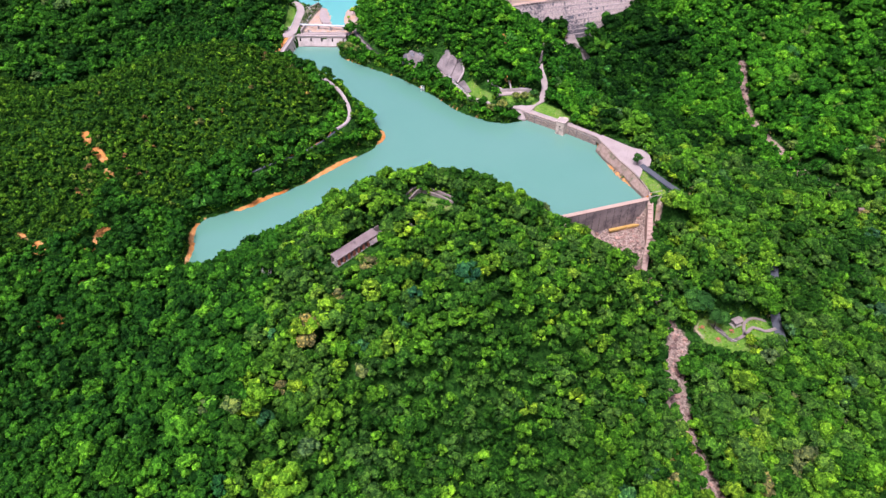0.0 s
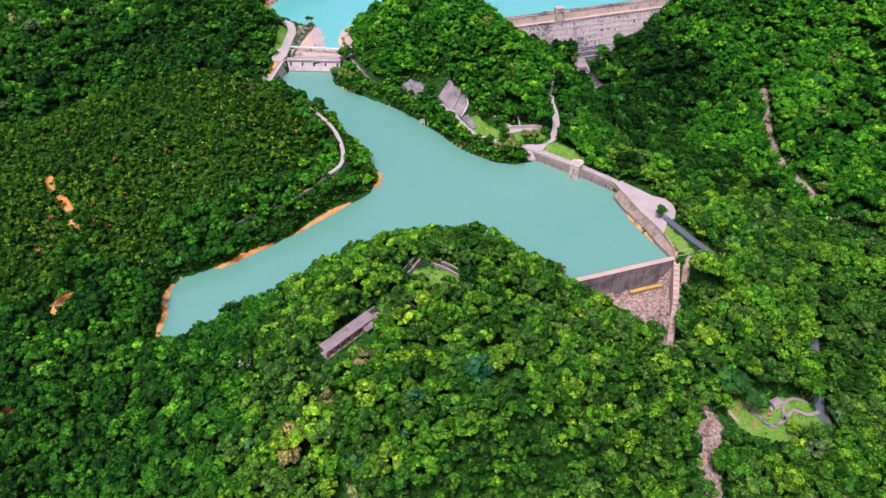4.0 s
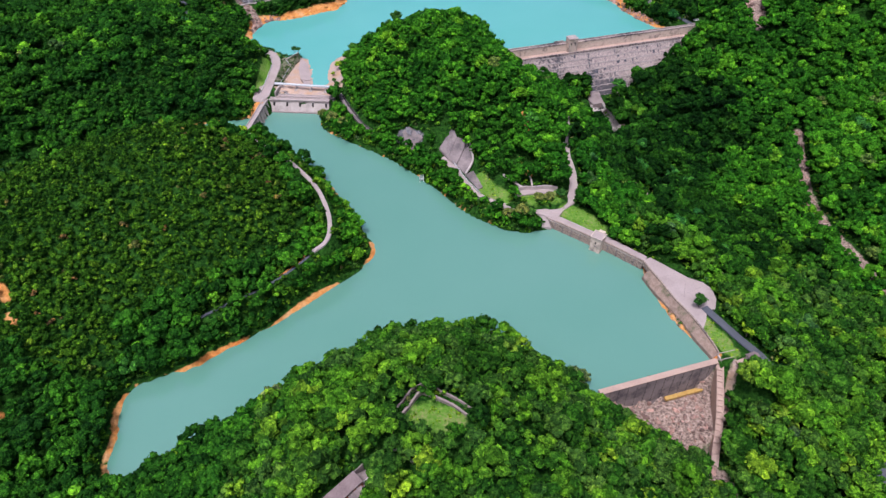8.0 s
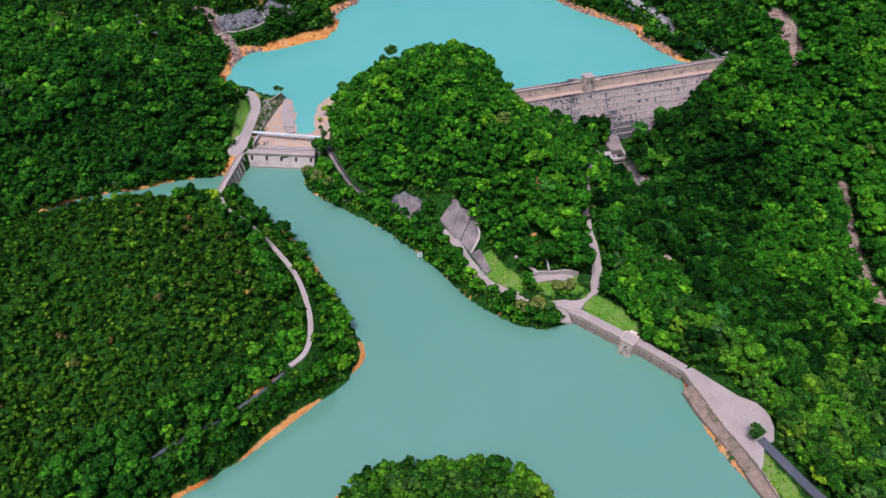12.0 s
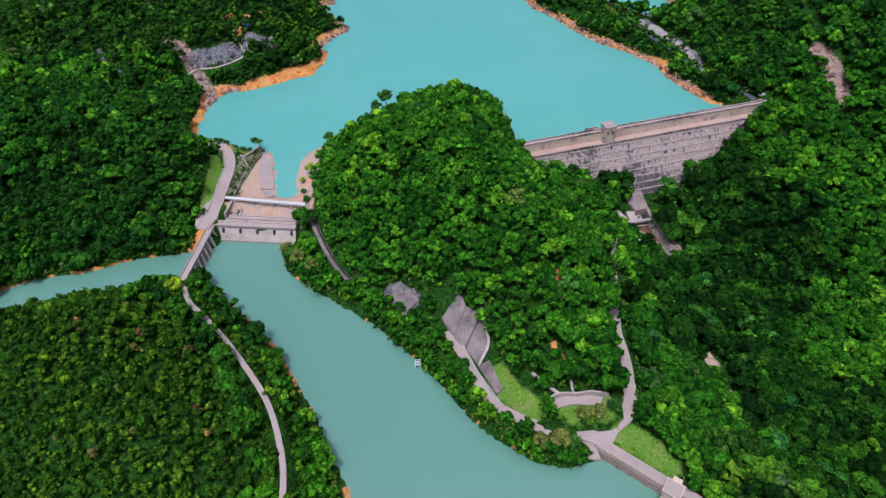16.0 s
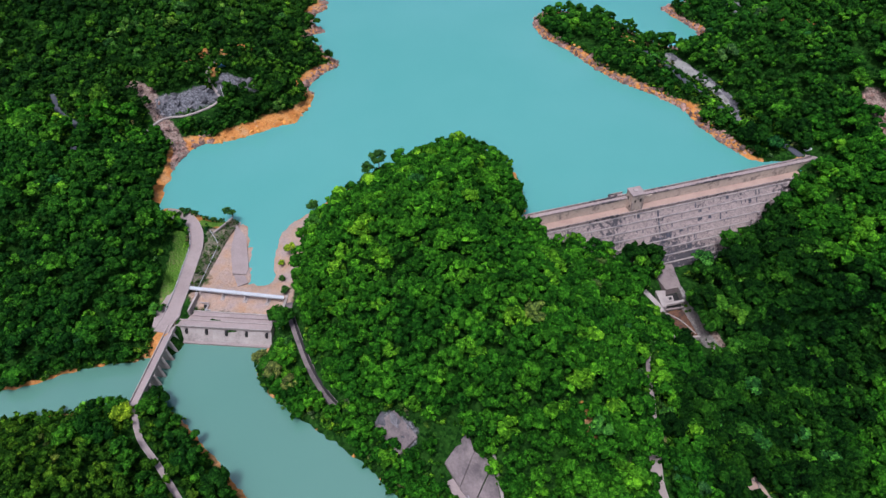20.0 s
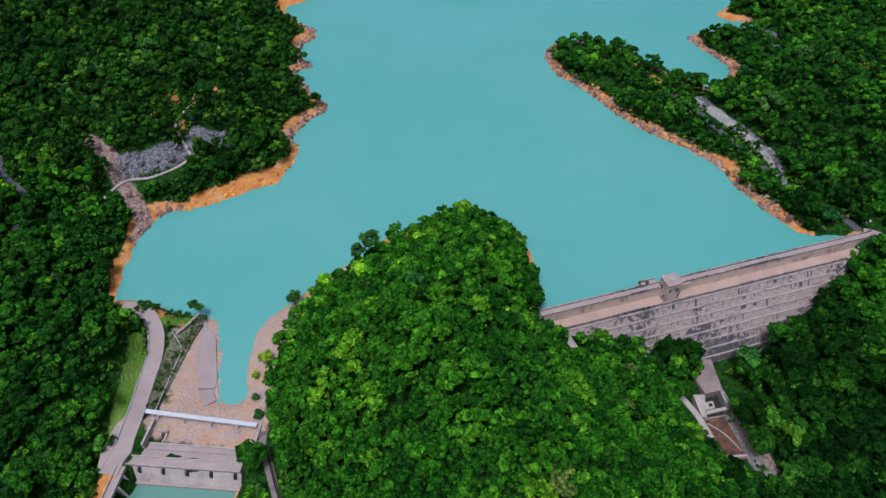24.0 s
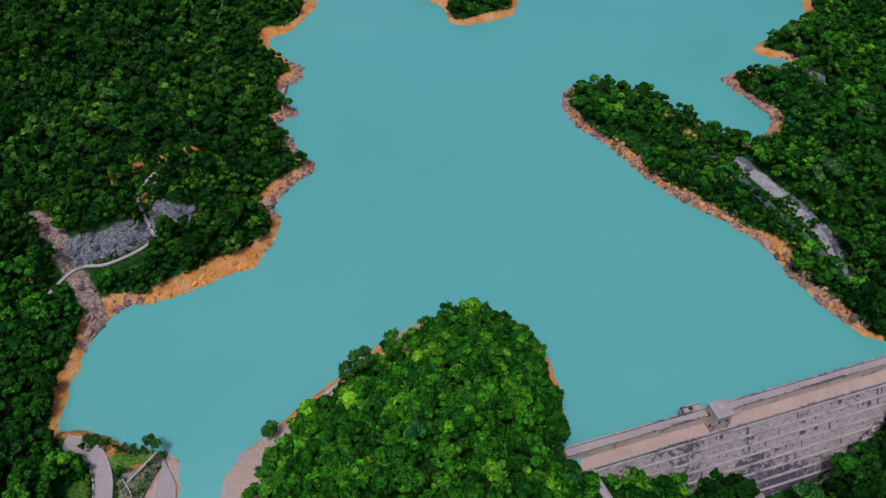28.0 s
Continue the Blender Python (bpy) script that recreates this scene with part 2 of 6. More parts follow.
def make_ground():
    """Forest floor with bare soil, rock and grass where the masks of the sheet say so."""
    m, n, l, b = mat("ground_cover", 0.95, 0.0, 0.02)
    p = pos(n)

    def mask(name):
        at = n.new("ShaderNodeAttribute")
        at.attribute_name = name
        return at.outputs["Fac"]
    f = tex_noise(n, l, 0.9, 6, p, 0.7)
    g = tex_noise(n, l, 0.12, 4, p)
    dome, each = clumps(n, l, p, 1.3)
    floor_c = mixc(n, l, 1.0, ramp(n, l, f, [(0.3, (0.008, 0.03, 0.005)), (0.7, (0.022, 0.075, 0.01))]), ramp(n, l, each, [(0.1, (0.5, 0.55, 0.6)), (0.9, (1.5, 1.4, 1.2))]), 'MULTIPLY')
    soil = ramp(n, l, g, [(0.25, (0.42, 0.14, 0.03)), (0.5, (0.55, 0.26, 0.08)), (0.75, (0.5, 0.32, 0.17))])
    soil = mixc(n, l, 0.8, soil, ramp(n, l, f, [(0.3, (0.6, 0.55, 0.5)), (0.7, (1.2, 1.15, 1.1))]), 'MULTIPLY')
    sand = mixc(n, l, 0.35, ramp(n, l, g, [(0.35, (0.44, 0.28, 0.18)), (0.5, (0.42, 0.305, 0.235)), (0.65, (0.39, 0.3, 0.265))]), ramp(n, l, f, [(0.3, (0.4, 0.4, 0.4)), (0.7, (1.3, 1.3, 1.3))]), 'MULTIPLY')
    rock = ramp(n, l, f, [(0.34, (0.035, 0.028, 0.025)), (0.48, (0.22, 0.16, 0.13)), (0.68, (0.45, 0.34, 0.28))])
    grass = ramp(n, l, math_node(n, l, 'ADD', math_node(n, l, 'MULTIPLY', f, 0.6), math_node(n, l, 'MULTIPLY', g, 0.4)), [(0.34, (0.05, 0.13, 0.012)), (0.5, (0.105, 0.215, 0.026)), (0.62, (0.2, 0.2, 0.08))])
    grey = ramp(n, l, f, [(0.34, (0.025, 0.026, 0.03)), (0.5, (0.13, 0.13, 0.14)), (0.7, (0.3, 0.295, 0.31))])

    def edge(name, lo=0.42, hi=0.58):
        v = math_node(n, l, 'ADD', mask(name), math_node(n, l, 'MULTIPLY', math_node(n, l, 'SUBTRACT', tex_noise(n, l, 0.35, 4, p), 0.5), 0.55))
        return ramp(n, l, v, [(lo, (0, 0, 0)), (hi, (1, 1, 1))])
    c = mixc(n, l, edge("soil"), floor_c, soil)
    c = mixc(n, l, edge("sand"), c, sand)
    c = mixc(n, l, edge("grass"), c, grass)
    c = mixc(n, l, edge("rock"), c, rock)
    c = mixc(n, l, edge("grey"), c, grey)
    l.new(c, b.inputs["Base Color"])
    bump(n, l, b, math_node(n, l, 'ADD', f, math_node(n, l, 'MULTIPLY', dome, 0.8)), 0.9, 0.5)
    return m


M_GROUND = make_ground()

# ---- the plan: lakes, hills, roads ----
RNG = np.random.default_rng(7)
UPPER_Z, LOWER_Z = 0.0, -2.6
# shores, going round; the dams close them
UPPER_SOUTH = [(190, 586.6), (40, 544.5), (38.5, 569), (31, 592), (22, 603), (6, 609), (-14, 603), (-35, 588), (-55, 569), (-69, 554), (-76, 548), (-81, 542),
               (-82, 533), (-82, 519), (-82, 507), (-88, 505), (-93, 509), (-96, 522), (-103, 540), (-107, 545), (-120, 548), (-135, 552)]
UPPER_WEST = [(-148, 560), (-149, 583), (-148, 599), (-142, 610), (-132, 613), (-117, 619), (-102, 628), (-89, 635), (-82, 659), (-89, 669), (-85, 681),
              (-76, 693), (-70, 700), (-79, 713), (-93, 734), (-95, 741), (-87, 747), (-97, 759), (-96, 773), (-89, 788), (-102, 807), (-116, 826), (-104, 836), (-96, 857), (-91, 880), (-104, 930)]
UPPER_NORTH = [(-60, 960), (-30, 920), (-20, 890), (-3, 867), (3, 845), (22, 846), (43, 857), (49, 875), (53, 894), (62, 905), (75, 893), (104, 891), (112, 905), (150, 915), (193, 897), (215, 893),
               (244, 885), (246, 872), (240, 855), (222, 836), (200, 818), (192, 806), (209, 797), (214, 791), (195, 788), (172, 783), (162, 775)]
UPPER_EAST = [(166, 766), (173, 753), (178, 742), (177, 733), (170, 724), (157, 716), (146, 722), (134, 738), (122, 754), (106, 767), (88, 773), (73, 772), (66, 764), (64, 754), (65, 742), (71, 730), (81, 721),
              (89, 707), (97, 691.5), (110, 673), (120, 665), (129.5, 656), (145, 639), (145.5, 629), (150, 618), (155, 607), (161, 597), (170, 589.5)]
LOWER_NORTH = [(-78, 472), (-118, 480), (-122, 470), (-131, 465), (-151, 461), (-172, 454), (-201, 445), (-214, 435), (-228, 418), (-262, 398), (-255, 388), (-225, 408), (-200, 425),
               (-182, 434), (-150, 442), (-129, 443), (-116, 443), (-108, 440), (-94, 427), (-72, 404), (-54, 375), (-45, 356), (-37, 340)]
LOWER_SOUTH = [(-40, 328), (-45, 320), (-57, 310), (-74, 293), (-94, 277), (-108, 266), (-126, 259), (-131, 248), (-129, 237), (-126, 219), (-117, 217), (-97, 234),
               (-76, 250), (-54, 267), (-30, 282), (-5, 288), (25, 280), (48, 262), (60, 250.5)]
LOWER_EAST = [(112, 266.5), (108, 275), (104.2, 282.6), (101, 290), (97.5, 299), (95.2, 310.7), (94, 322), (94, 325), (81, 337), (73, 342.5), (66, 348), (56, 355), (45, 352), (32, 352), (17, 362.5), (3, 377),
              (-15, 399.5), (-33, 417), (-55.5, 434.5), (-74, 449.5), (-80.5, 460)]
UPPER = np.array(UPPER_SOUTH + UPPER_WEST + UPPER_NORTH + UPPER_EAST, float)
LOWER = np.array(LOWER_NORTH + LOWER_SOUTH + LOWER_EAST, float)

# ground heights on the hills: x, y, z
FRONT_HILL = [(-10, 268, 12), (-34, 224, 33), (32, 247, 16), (-49, 185, 32), (-18, 172, 31), (14, 173, 29), (54, 205, 12), (-81, 166, 22), (-37, 146, 25), (13, 140, 14),
              (61, 164, -3), (-98, 140, 11), (-8, 226, 37), (-20, 205, 38.5), (-35, 182, 36.5), (-40, 100, 6), (20, 90, -14), (-110, 95, 4), (90, 215, -10), (-70, 215, 14), (10, 205, 33), (-30, 30, -10)]
WEST_HILL = [(-141, 400, 32), (-195, 362, 33), (-228, 330, 32), (-195, 402, 20), (-116, 335, 29), (-149, 320, 20), (-186, 274, 11), (-184, 213, 12), (-144, 196, 3), (-163, 298, 13), (-99, 290, 8),
             (-84, 345, 17), (-134, 413, 19), (-115, 385, 29), (-150, 255, 6), (-235, 260, 22), (-280, 330, 22), (-230, 150, 22), (-330, 250, 45), (-160, 120, 10), (-262, 370, 18)]
NORTHWEST = [(-245, 520, 25), (-193, 534, 30), (-147, 480, 8), (-213, 468, 4), (-183, 496, 10), (-145, 517, 22), (-128, 491, 8), (-212, 575, 18), (-173, 590, 6), (-153, 540, 12), (-330, 450, 30),
             (-187, 637, 19), (-138, 657, 22), (-108, 673, 9), (-261, 651, 12), (-120, 636, 6), (-219, 732, 24), (-193, 787, 14), (-145, 688, 17), (-125, 721, 12), (-181, 665, 18), (-340, 600, 30), (-330, 780, 40), (-250, 900, 40)]
PENINSULA = [(13, 494, 31), (-24, 502, 37), (37, 474, 28), (0, 448, 34), (43, 438, 29), (21, 415, 21), (52, 419, 19), (3, 571, 13), (-12, 540, 25), (10, 526, 26), (-31, 523, 25), (51, 530, -4),
             (27, 511, 23), (70, 480, -4), (75, 440, 0), (-45, 480, 14), (-50, 520, 16), (78, 400, 3), (62, 385, 7)]
VALLEY = [(83, 519, -20), (142, 526, -26), (202, 532, -17), (224, 476, -38), (168, 466, -43), (129, 403, -30), (132, 495, -31), (179, 519, -16), (114, 439, -24), (115, 526, -29), (150, 556, -24), (180, 570, -10),
          (187, 216, -34), (168, 172, -35), (136, 219, -12), (114, 199, -26), (105, 245, -24), (88, 250, -20), (150, 200, -29), (106, 130, -34), (105, 165, -33), (170, 240, -26), (140, 330, -18), (155, 280, -10), (135, 262, -2), (180, 330, -33), (245, 480, -38), (232, 400, -39), (245, 330, -40), (100, 60, -38)]
EAST_HILL = [(112, 723, 7), (98, 748, 6), (160, 708, 9), (231, 751, 4), (193, 648, 13), (223, 784, 5), (199, 671, 23), (172, 644, 6), (205, 700, 26), (260, 700, 38), (240, 600, 12), (300, 600, 30), (300, 520, -8), (330, 440, 2), (340, 340, -4),
             (300, 250, -22), (270, 160, -34), (400, 250, 20), (420, 420, 50), (420, 600, 70), (380, 760, 50), (320, 840, 24), (20, 895, 9), (300, 930, 30), (230, 815, 6)]
FAR_HILLS = [(-500, 200, 80), (-500, 500, 80), (-500, 800, 80), (-300, 1050, 70), (0, 1080, 60), (300, 1080, 70), (550, 800, 90), (550, 450, 90), (550, 150, 60), (0, -150, -40), (-300, -50, 30), (300, -50, -20)]

# roads and paths: name, half width, points x, y, z
ROADS = {
    "west_road": (3.0, [(-121, 474, 5.2), (-119.2, 485, 5.3), (-118.6, 497, 5.6), (-118.6, 510, 6), (-118.8, 522, 6), (-121, 532, 6), (-125.5, 540, 6), (-131, 545, 6), (-140, 547, 6)]),
    "hill_path": (0.8, [(-120, 437, 6.2), (-113, 424, 8), (-101, 411, 11), (-84, 391, 14), (-68, 369, 15), (-59, 348, 15.5), (-56, 333, 16), (-57, 324, 16), (-62, 319, 15)]),
    "hill_track": (0.6, [(-62, 319, 15), (-66, 316, 12.5), (-71, 311.5, 11), (-77.5, 305.5, 10), (-83, 301, 9.5), (-90, 296, 9.5), (-97, 291, 9.5), (-106, 284, 9.5)]),
    "shore_road": (1.8, [(-2, 408, 6), (4, 397, 6), (9, 385, 6), (16, 373, 5.6), (25, 367, 4.8), (36, 362.5, 4.0), (47, 361.2, 3.6), (56, 362.6, 3.6), (64.5, 369, 4.4), (68.5, 381, 5.8), (69, 394, 7), (68.0, 405, 8), (69.5, 417, 9)]),
    "headland_lane": (0.8, [(69.5, 417, 9), (73, 433, 9), (76, 452, 6), (82, 470, 0)]),
    "park_road": (1.8, [(113.5, 293, 3.2), (117, 286.5, 3.1), (123.5, 274.5, 3.0), (129, 266, 2.7), (131.5, 259, 2.4)]),
    "valley_road": (2.3, [(177, 241, -24), (171.5, 222, -27), (165.5, 204, -28), (163, 188, -28.5)]),
    "east_road": (2.0, [(191, 589, 4.2), (187, 597, 4.3), (178, 607, 4.6), (169, 618, 5), (162, 632, 5.5), (157, 645, 6), (150, 660, 6), (144, 676, 6), (138, 692, 6), (131, 703, 6)]),
    "east_lane": (1.5, [(193, 589, 4.2), (199, 586.5, 4.2), (203.5, 581, 3.6), (204, 571, 2.5)]),
    "upland_lane": (1.5, [(-229, 640, 17), (-219, 623, 16), (-204, 610, 15), (-200, 596, 15), (-197, 583, 14)]),
    "outlet_lane": (1.3, [(96, 519, -24), (101, 511, -25.5), (105.2, 500, -27.5), (107.5, 490, -29.5), (109, 484, -31)]),
    "quarry_path": (0.7, [(-172, 609, 7), (-166, 622, 8), (-161, 627, 8), (-151, 628, 8.5), (-141, 633, 9.5), (-135, 638, 10.5), (-134, 643, 11), (-141, 654, 13), (-146, 664, 15), (-143, 674, 17), (-138, 680, 18)]),
}
# bare ground: kind, width, points
SCARS = {
    "rock": [(5.5, [(114, 190), (108, 172), (105, 150), (105, 132), (108, 116), (112, 95)]), (6, [(62, 246), (80, 252), (96, 257), (107, 260.5)]), (9, [(82, 248), (94, 244), (106, 250)]), (7, [(88, 241), (95, 233), (101, 222)]), (3, [(103, 226), (106, 214), (112, 196)]),
             (4, [(247, 490), (240, 462), (231, 428), (228, 400), (232, 373), (239, 343), (246, 325), (254, 290)]), (4.2, [(-186, 648), (-175, 640), (-168, 630)]), (4.0, [(-168, 630), (-157, 616), (-149, 604), (-148, 592)]),
             (6, [(238, 622), (242, 604), (240, 584)]), (2.5, [(124, 496), (128, 482)])],
    "grey": [(5, [(-163, 633), (-150, 637), (-137, 645), (-131, 652)]), (4, [(-130, 652), (-118, 654)]), (2.6, [(145, 695), (152, 678), (160, 663), (166, 649), (169, 638), (166, 623)]), (6, [(212, 772), (222, 760), (224, 752)]), (3.5, [(-26, 430), (-17, 423)])],
    "soil": [(1.8, [(-174, 171), (-174, 167)]), (2, [(-167, 175), (-163, 171)]), (1.6, [(-167, 200), (-166, 196)]), (1.6, [(-161, 190), (-160, 187)]), (2.2, [(-195, 220), (-192, 215)]), (1.8, [(-205, 225), (-202, 222)]), (2, [(-186, 283), (-183, 279)]), (3, [(-155, 690), (-150, 680)]), (2.5, [(-142, 690), (-138, 682)]), (2.5, [(-160, 676), (-158, 668)]), (4, [(-140, 668), (-138, 662)]), (3, [(-132, 700), (-128, 697)]), (2.5, [(-196, 296), (-190, 291)]), (2, [(-204, 306), (-201, 300)]), (1.5, [(-66.5, 319), (-71, 314.5), (-76, 310)]), (1.1, [(-86, 302), (-90, 299)]),
             (3, [(-188, 206), (-180, 200)]), (3, [(-170, 235), (-172, 222)]), (1.5, [(40, 395), (45, 384)]), (2, [(44, 425), (46, 415)]), (2, [(131, 258), (136, 252)]), (3, [(122, 723), (126, 716)]), (2.5, [(118, 733), (124, 735)]), (3, [(225, 690), (230, 684)]), (2.5, [(215, 700), (220, 704)]),
             (4.2, [(-128, 617), (-117, 623), (-104, 631), (-92, 639), (-85, 650)]), (2.5, [(110, 512), (113, 500)])],
    "grass": [(3.0, [(117, 271), (119, 269)]), (2.4, [(-124.4, 490), (-124.2, 510), (-124.6, 521), (-128, 531)]), (3.5, [(-119, 541), (-110, 546)]), (5, [(30, 371), (22, 378), (18, 386)]), (6, [(44, 370), (56, 371)]), (5, [(63, 361), (69, 358), (76, 348.5)]), (3, [(112, 285), (117, 273)]), (7, [(132, 196), (140, 186), (150, 196)]), (4, [(156, 200), (158, 190)]),
              (5.5, [(-8, 215), (0, 214)])],
    "sand": [(3.5, [(-92, 507), (-95, 520), (-101, 538), (-104, 544)]), (3.0, [(-79, 545), (-80, 530), (-81, 512)]), (2.5, [(-53, 563), (-44, 571)]), (3, [(-23, 594), (-14, 600)]), (3.5, [(127, 196), (134, 190)]), (9, [(-106, 497), (-92, 494), (-78, 492)]), (8, [(-107, 534), (-106, 518), (-100, 505), (-88, 500), (-78, 506), (-76, 524), (-75, 540)]), (6, [(-66, 550), (-72, 538), (-74, 520), (-74, 505)]), (1.5, [(118, 264), (114, 250)])],
}


def resample(pts, step):
    p = np.array(pts, float)
    q = np.vstack([2 * p[0] - p[1], p, 2 * p[-1] - p[-2]])
    out = []
    for i in range(1, len(q) - 2):
        a, b, c, d = q[i - 1:i + 3]
        k = max(2, int(np.linalg.norm(c[:2] - b[:2]) / step))
        t = np.linspace(0, 1, k, endpoint=False)[:, None]
        out.append(0.5 * (2 * b + (c - a) * t + (2 * a - 5 * b + 4 * c - d) * t ** 2 + (3 * b - a - 3 * c + d) * t ** 3))
    return np.vstack(out + [p[-1:]])


def near(P, S, reach=46.0):
    """Distance from each point to the nearest of the samples along a line, and which one; far points count as 999."""
    D, I = np.full(len(P), 999.0 ** 2), np.zeros(len(P), int)
    for i in range(0, len(S), 16):
        s = S[i:i + 16]
        lo, hi = s.min(0) - reach, s.max(0) + reach
        m = np.where((P[:, 0] > lo[0]) & (P[:, 0] < hi[0]) & (P[:, 1] > lo[1]) & (P[:, 1] < hi[1]))[0]
        if len(m):
            d = (P[m, 0][:, None] - s[None, :, 0]) ** 2 + (P[m, 1][:, None] - s[None, :, 1]) ** 2
            k = d.argmin(1)
            d = d[np.arange(len(m)), k]
            better = d < D[m]
            D[m[better]], I[m[better]] = d[better], i + k[better]
    return np.sqrt(D), I


def inside(P, poly):
    x, y = P[:, 0], P[:, 1]
    r = np.zeros(len(P), bool)
    for (x0, y0), (x1, y1) in zip(poly, np.roll(poly, -1, 0)):
        if y0 != y1:
            r ^= ((y0 > y) != (y1 > y)) & (x < (x1 - x0) * (y - y0) / (y1 - y0) + x0)
    return r


def rough_line(P, amp, seed):
    """A shore with small bays and points."""
    t = np.arange(len(P))
    o = np.zeros((len(P), 2))
    r = np.random.default_rng(seed)
    for k in (0.15, 0.33, 0.7, 1.3):
        o += (np.sin(t[:, None] * k * r.uniform(0.8, 1.2, 2) + r.uniform(0, 6, 2))) * amp / (1 + 2 * k)
    return P + o


def smooth01(v):
    v = np.clip(v, 0, 1)
    return v * v * (3 - 2 * v)


# shore lines without the dams and the weir
SHORE_U = rough_line(resample(np.vstack([UPPER[1:], UPPER[:1]]), 2.0), 0.9, 3)
n_low = len(LOWER_NORTH) + len(LOWER_SOUTH)
SHORE_L = np.vstack([rough_line(resample(LOWER[1:n_low], 2.0), 0.7, 4), rough_line(resample(np.vstack([LOWER[n_low:], LOWER[:1]]), 2.0), 0.4, 5)])
POLY_U, POLY_L = SHORE_U, SHORE_L
SPOTS = np.array(FRONT_HILL + WEST_HILL + NORTHWEST + PENINSULA + VALLEY + EAST_HILL + FAR_HILLS, float)
SPOTS = np.vstack([SPOTS, np.column_stack([SHORE_U[::9], np.full(len(SHORE_U[::9]), 1.0)]), np.column_stack([SHORE_L[::9], np.full(len(SHORE_L[::9]), -1.2)])])


def kernel(P, S):
    return np.sqrt(((P[:, None, :] - S[None, :, :2]) ** 2).sum(2) + 14.0 ** 2)


COEF = np.linalg.solve(kernel(SPOTS[:, :2], SPOTS) + np.eye(len(SPOTS)) * 0.0 - np.diag(np.full(len(SPOTS), 1.5)), SPOTS[:, 2])
ROAD_LINES = {k: (w, resample(p, 2.0)) for k, (w, p) in ROADS.items()}
# flat ground: half width, points x, y, z
PADS = [(4, [(-97, 506, 0.5), (-98.5, 520, 0.4), (-102, 534, 0.4)]), (4.5, [(110, 518, -31), (112.5, 504, -31.6), (115, 494, -32)]), (5.5, [(108, 312, 2.6), (113, 305, 2.6), (114, 299, 2.6)]), (2, [(104, 317, 2.6), (110, 300, 2.6), (116, 281, 2.4)]), (7, [(-98, 492, 2.2), (-80, 489, 2.2)]), (6, [(138, 192, -28.6), (152, 198, -28.4)]),
        (7, [(-8, 215, 37.8), (1, 214, 37.8)]), (4, [(-41, 178, 36.5), (-24, 197, 37)]), (3.5, [(117, 268, 1.5), (125, 263, 2.2)]), (5, [(40, 372, 6.5), (55, 372, 6.5)]), (6, [(116, 414, -24), (120, 405, -25)]), (3, [(-112, 503, 1.6), (-109, 520, 1.0), (-104.5, 541, 0.6)])]
PAD_LINES = [(w, resample(p, 2.0)) for w, p in PADS]


def ground_height(P):
    """Height of the ground sheet at points x, y."""
    h = np.empty(len(P))
    for i in range(0, len(P), 20000):
        h[i:i + 20000] = kernel(P[i:i + 20000], SPOTS) @ COEF
    h += 1.2 * np.sin(P[:, 0] / 17 + 1.3 * np.sin(P[:, 1] / 23)) * np.sin(P[:, 1] / 19 + 0.7)
    for shore, level, rise in ((SHORE_U, UPPER_Z, 0.42), (SHORE_L, LOWER_Z, 0.5)):
        d, _ = near(P, shore)
        wet = inside(P, shore)
        bank = level + rise * d
        w = smooth01((d - 5) / 22)
        dry = np.where(d < 27, bank * (1 - w) + np.maximum(h, level + 1.5 + 0.05 * d) * w, h)
        h = np.where(wet, np.maximum(level - 0.3 - 0.45 * d, level - 9), dry)
    # the valley is cut back to the faces of the two dams
    c, sn = math.cos(radians(15.6)), math.sin(radians(15.6))
    u, v = (P[:, 0] - 36.2) * c + (P[:, 1] - 543.0) * sn, -(P[:, 0] - 36.2) * sn + (P[:, 1] - 543.0) * c
    foot = np.interp(u, [-2, 6, 30, 66, 92, 112, 155, 166], [8, -3, -13, -29, -29.5, -25, -5, 8])
    k = smooth01((v + 42) / 12) * (v < 1) * smooth01((u + 2) / 4) * smooth01((168 - u) / 4)
    h = np.where(k > 0, np.minimum(h, foot * k + h * (1 - k)), h)
    h = np.where((v > -2) & (v < 6) & (u > 3) & (u < 160), np.minimum(h, -7), h)
    c, sn = math.cos(radians(16.5)), math.sin(radians(16.5))
    u, v = (P[:, 0] - 112.2) * c + (P[:, 1] - 266.6) * sn, -(P[:, 0] - 112.2) * sn + (P[:, 1] - 266.6) * c
    foot = np.interp(u, [-54, -44, -30, -3, 3], [0, -14, -18.5, -17.6, -17])
    k = smooth01((v + 30) / 10) * (v < -0.2) * smooth01((u + 54) / 4) * smooth01((4 - u) / 3)
    h = np.where(k > 0, np.minimum(h, foot * k + h * (1 - k)), h)
    h = np.where((v > -1) & (v < 5) & (u > -52) & (u < 0.5), np.minimum(h, -8), h)
    for w, line in list(ROAD_LINES.values()) + PAD_LINES:
        d, i = near(P, line[:, :2], 20.0)
        k = 1 - smooth01((d - w - 0.6) / 6.0)
        h = h * (1 - k) + (line[i, 2] - 0.3) * k
    return h


def scar_mask(P, kind):
    v = np.zeros(len(P))
    for w, pts in SCARS[kind]:
        d, _ = near(P, resample(pts, 1.5), 14.0)
        v = np.maximum(v, np.clip(1.0 - 0.5 * d / w, 0, 1))
    return v


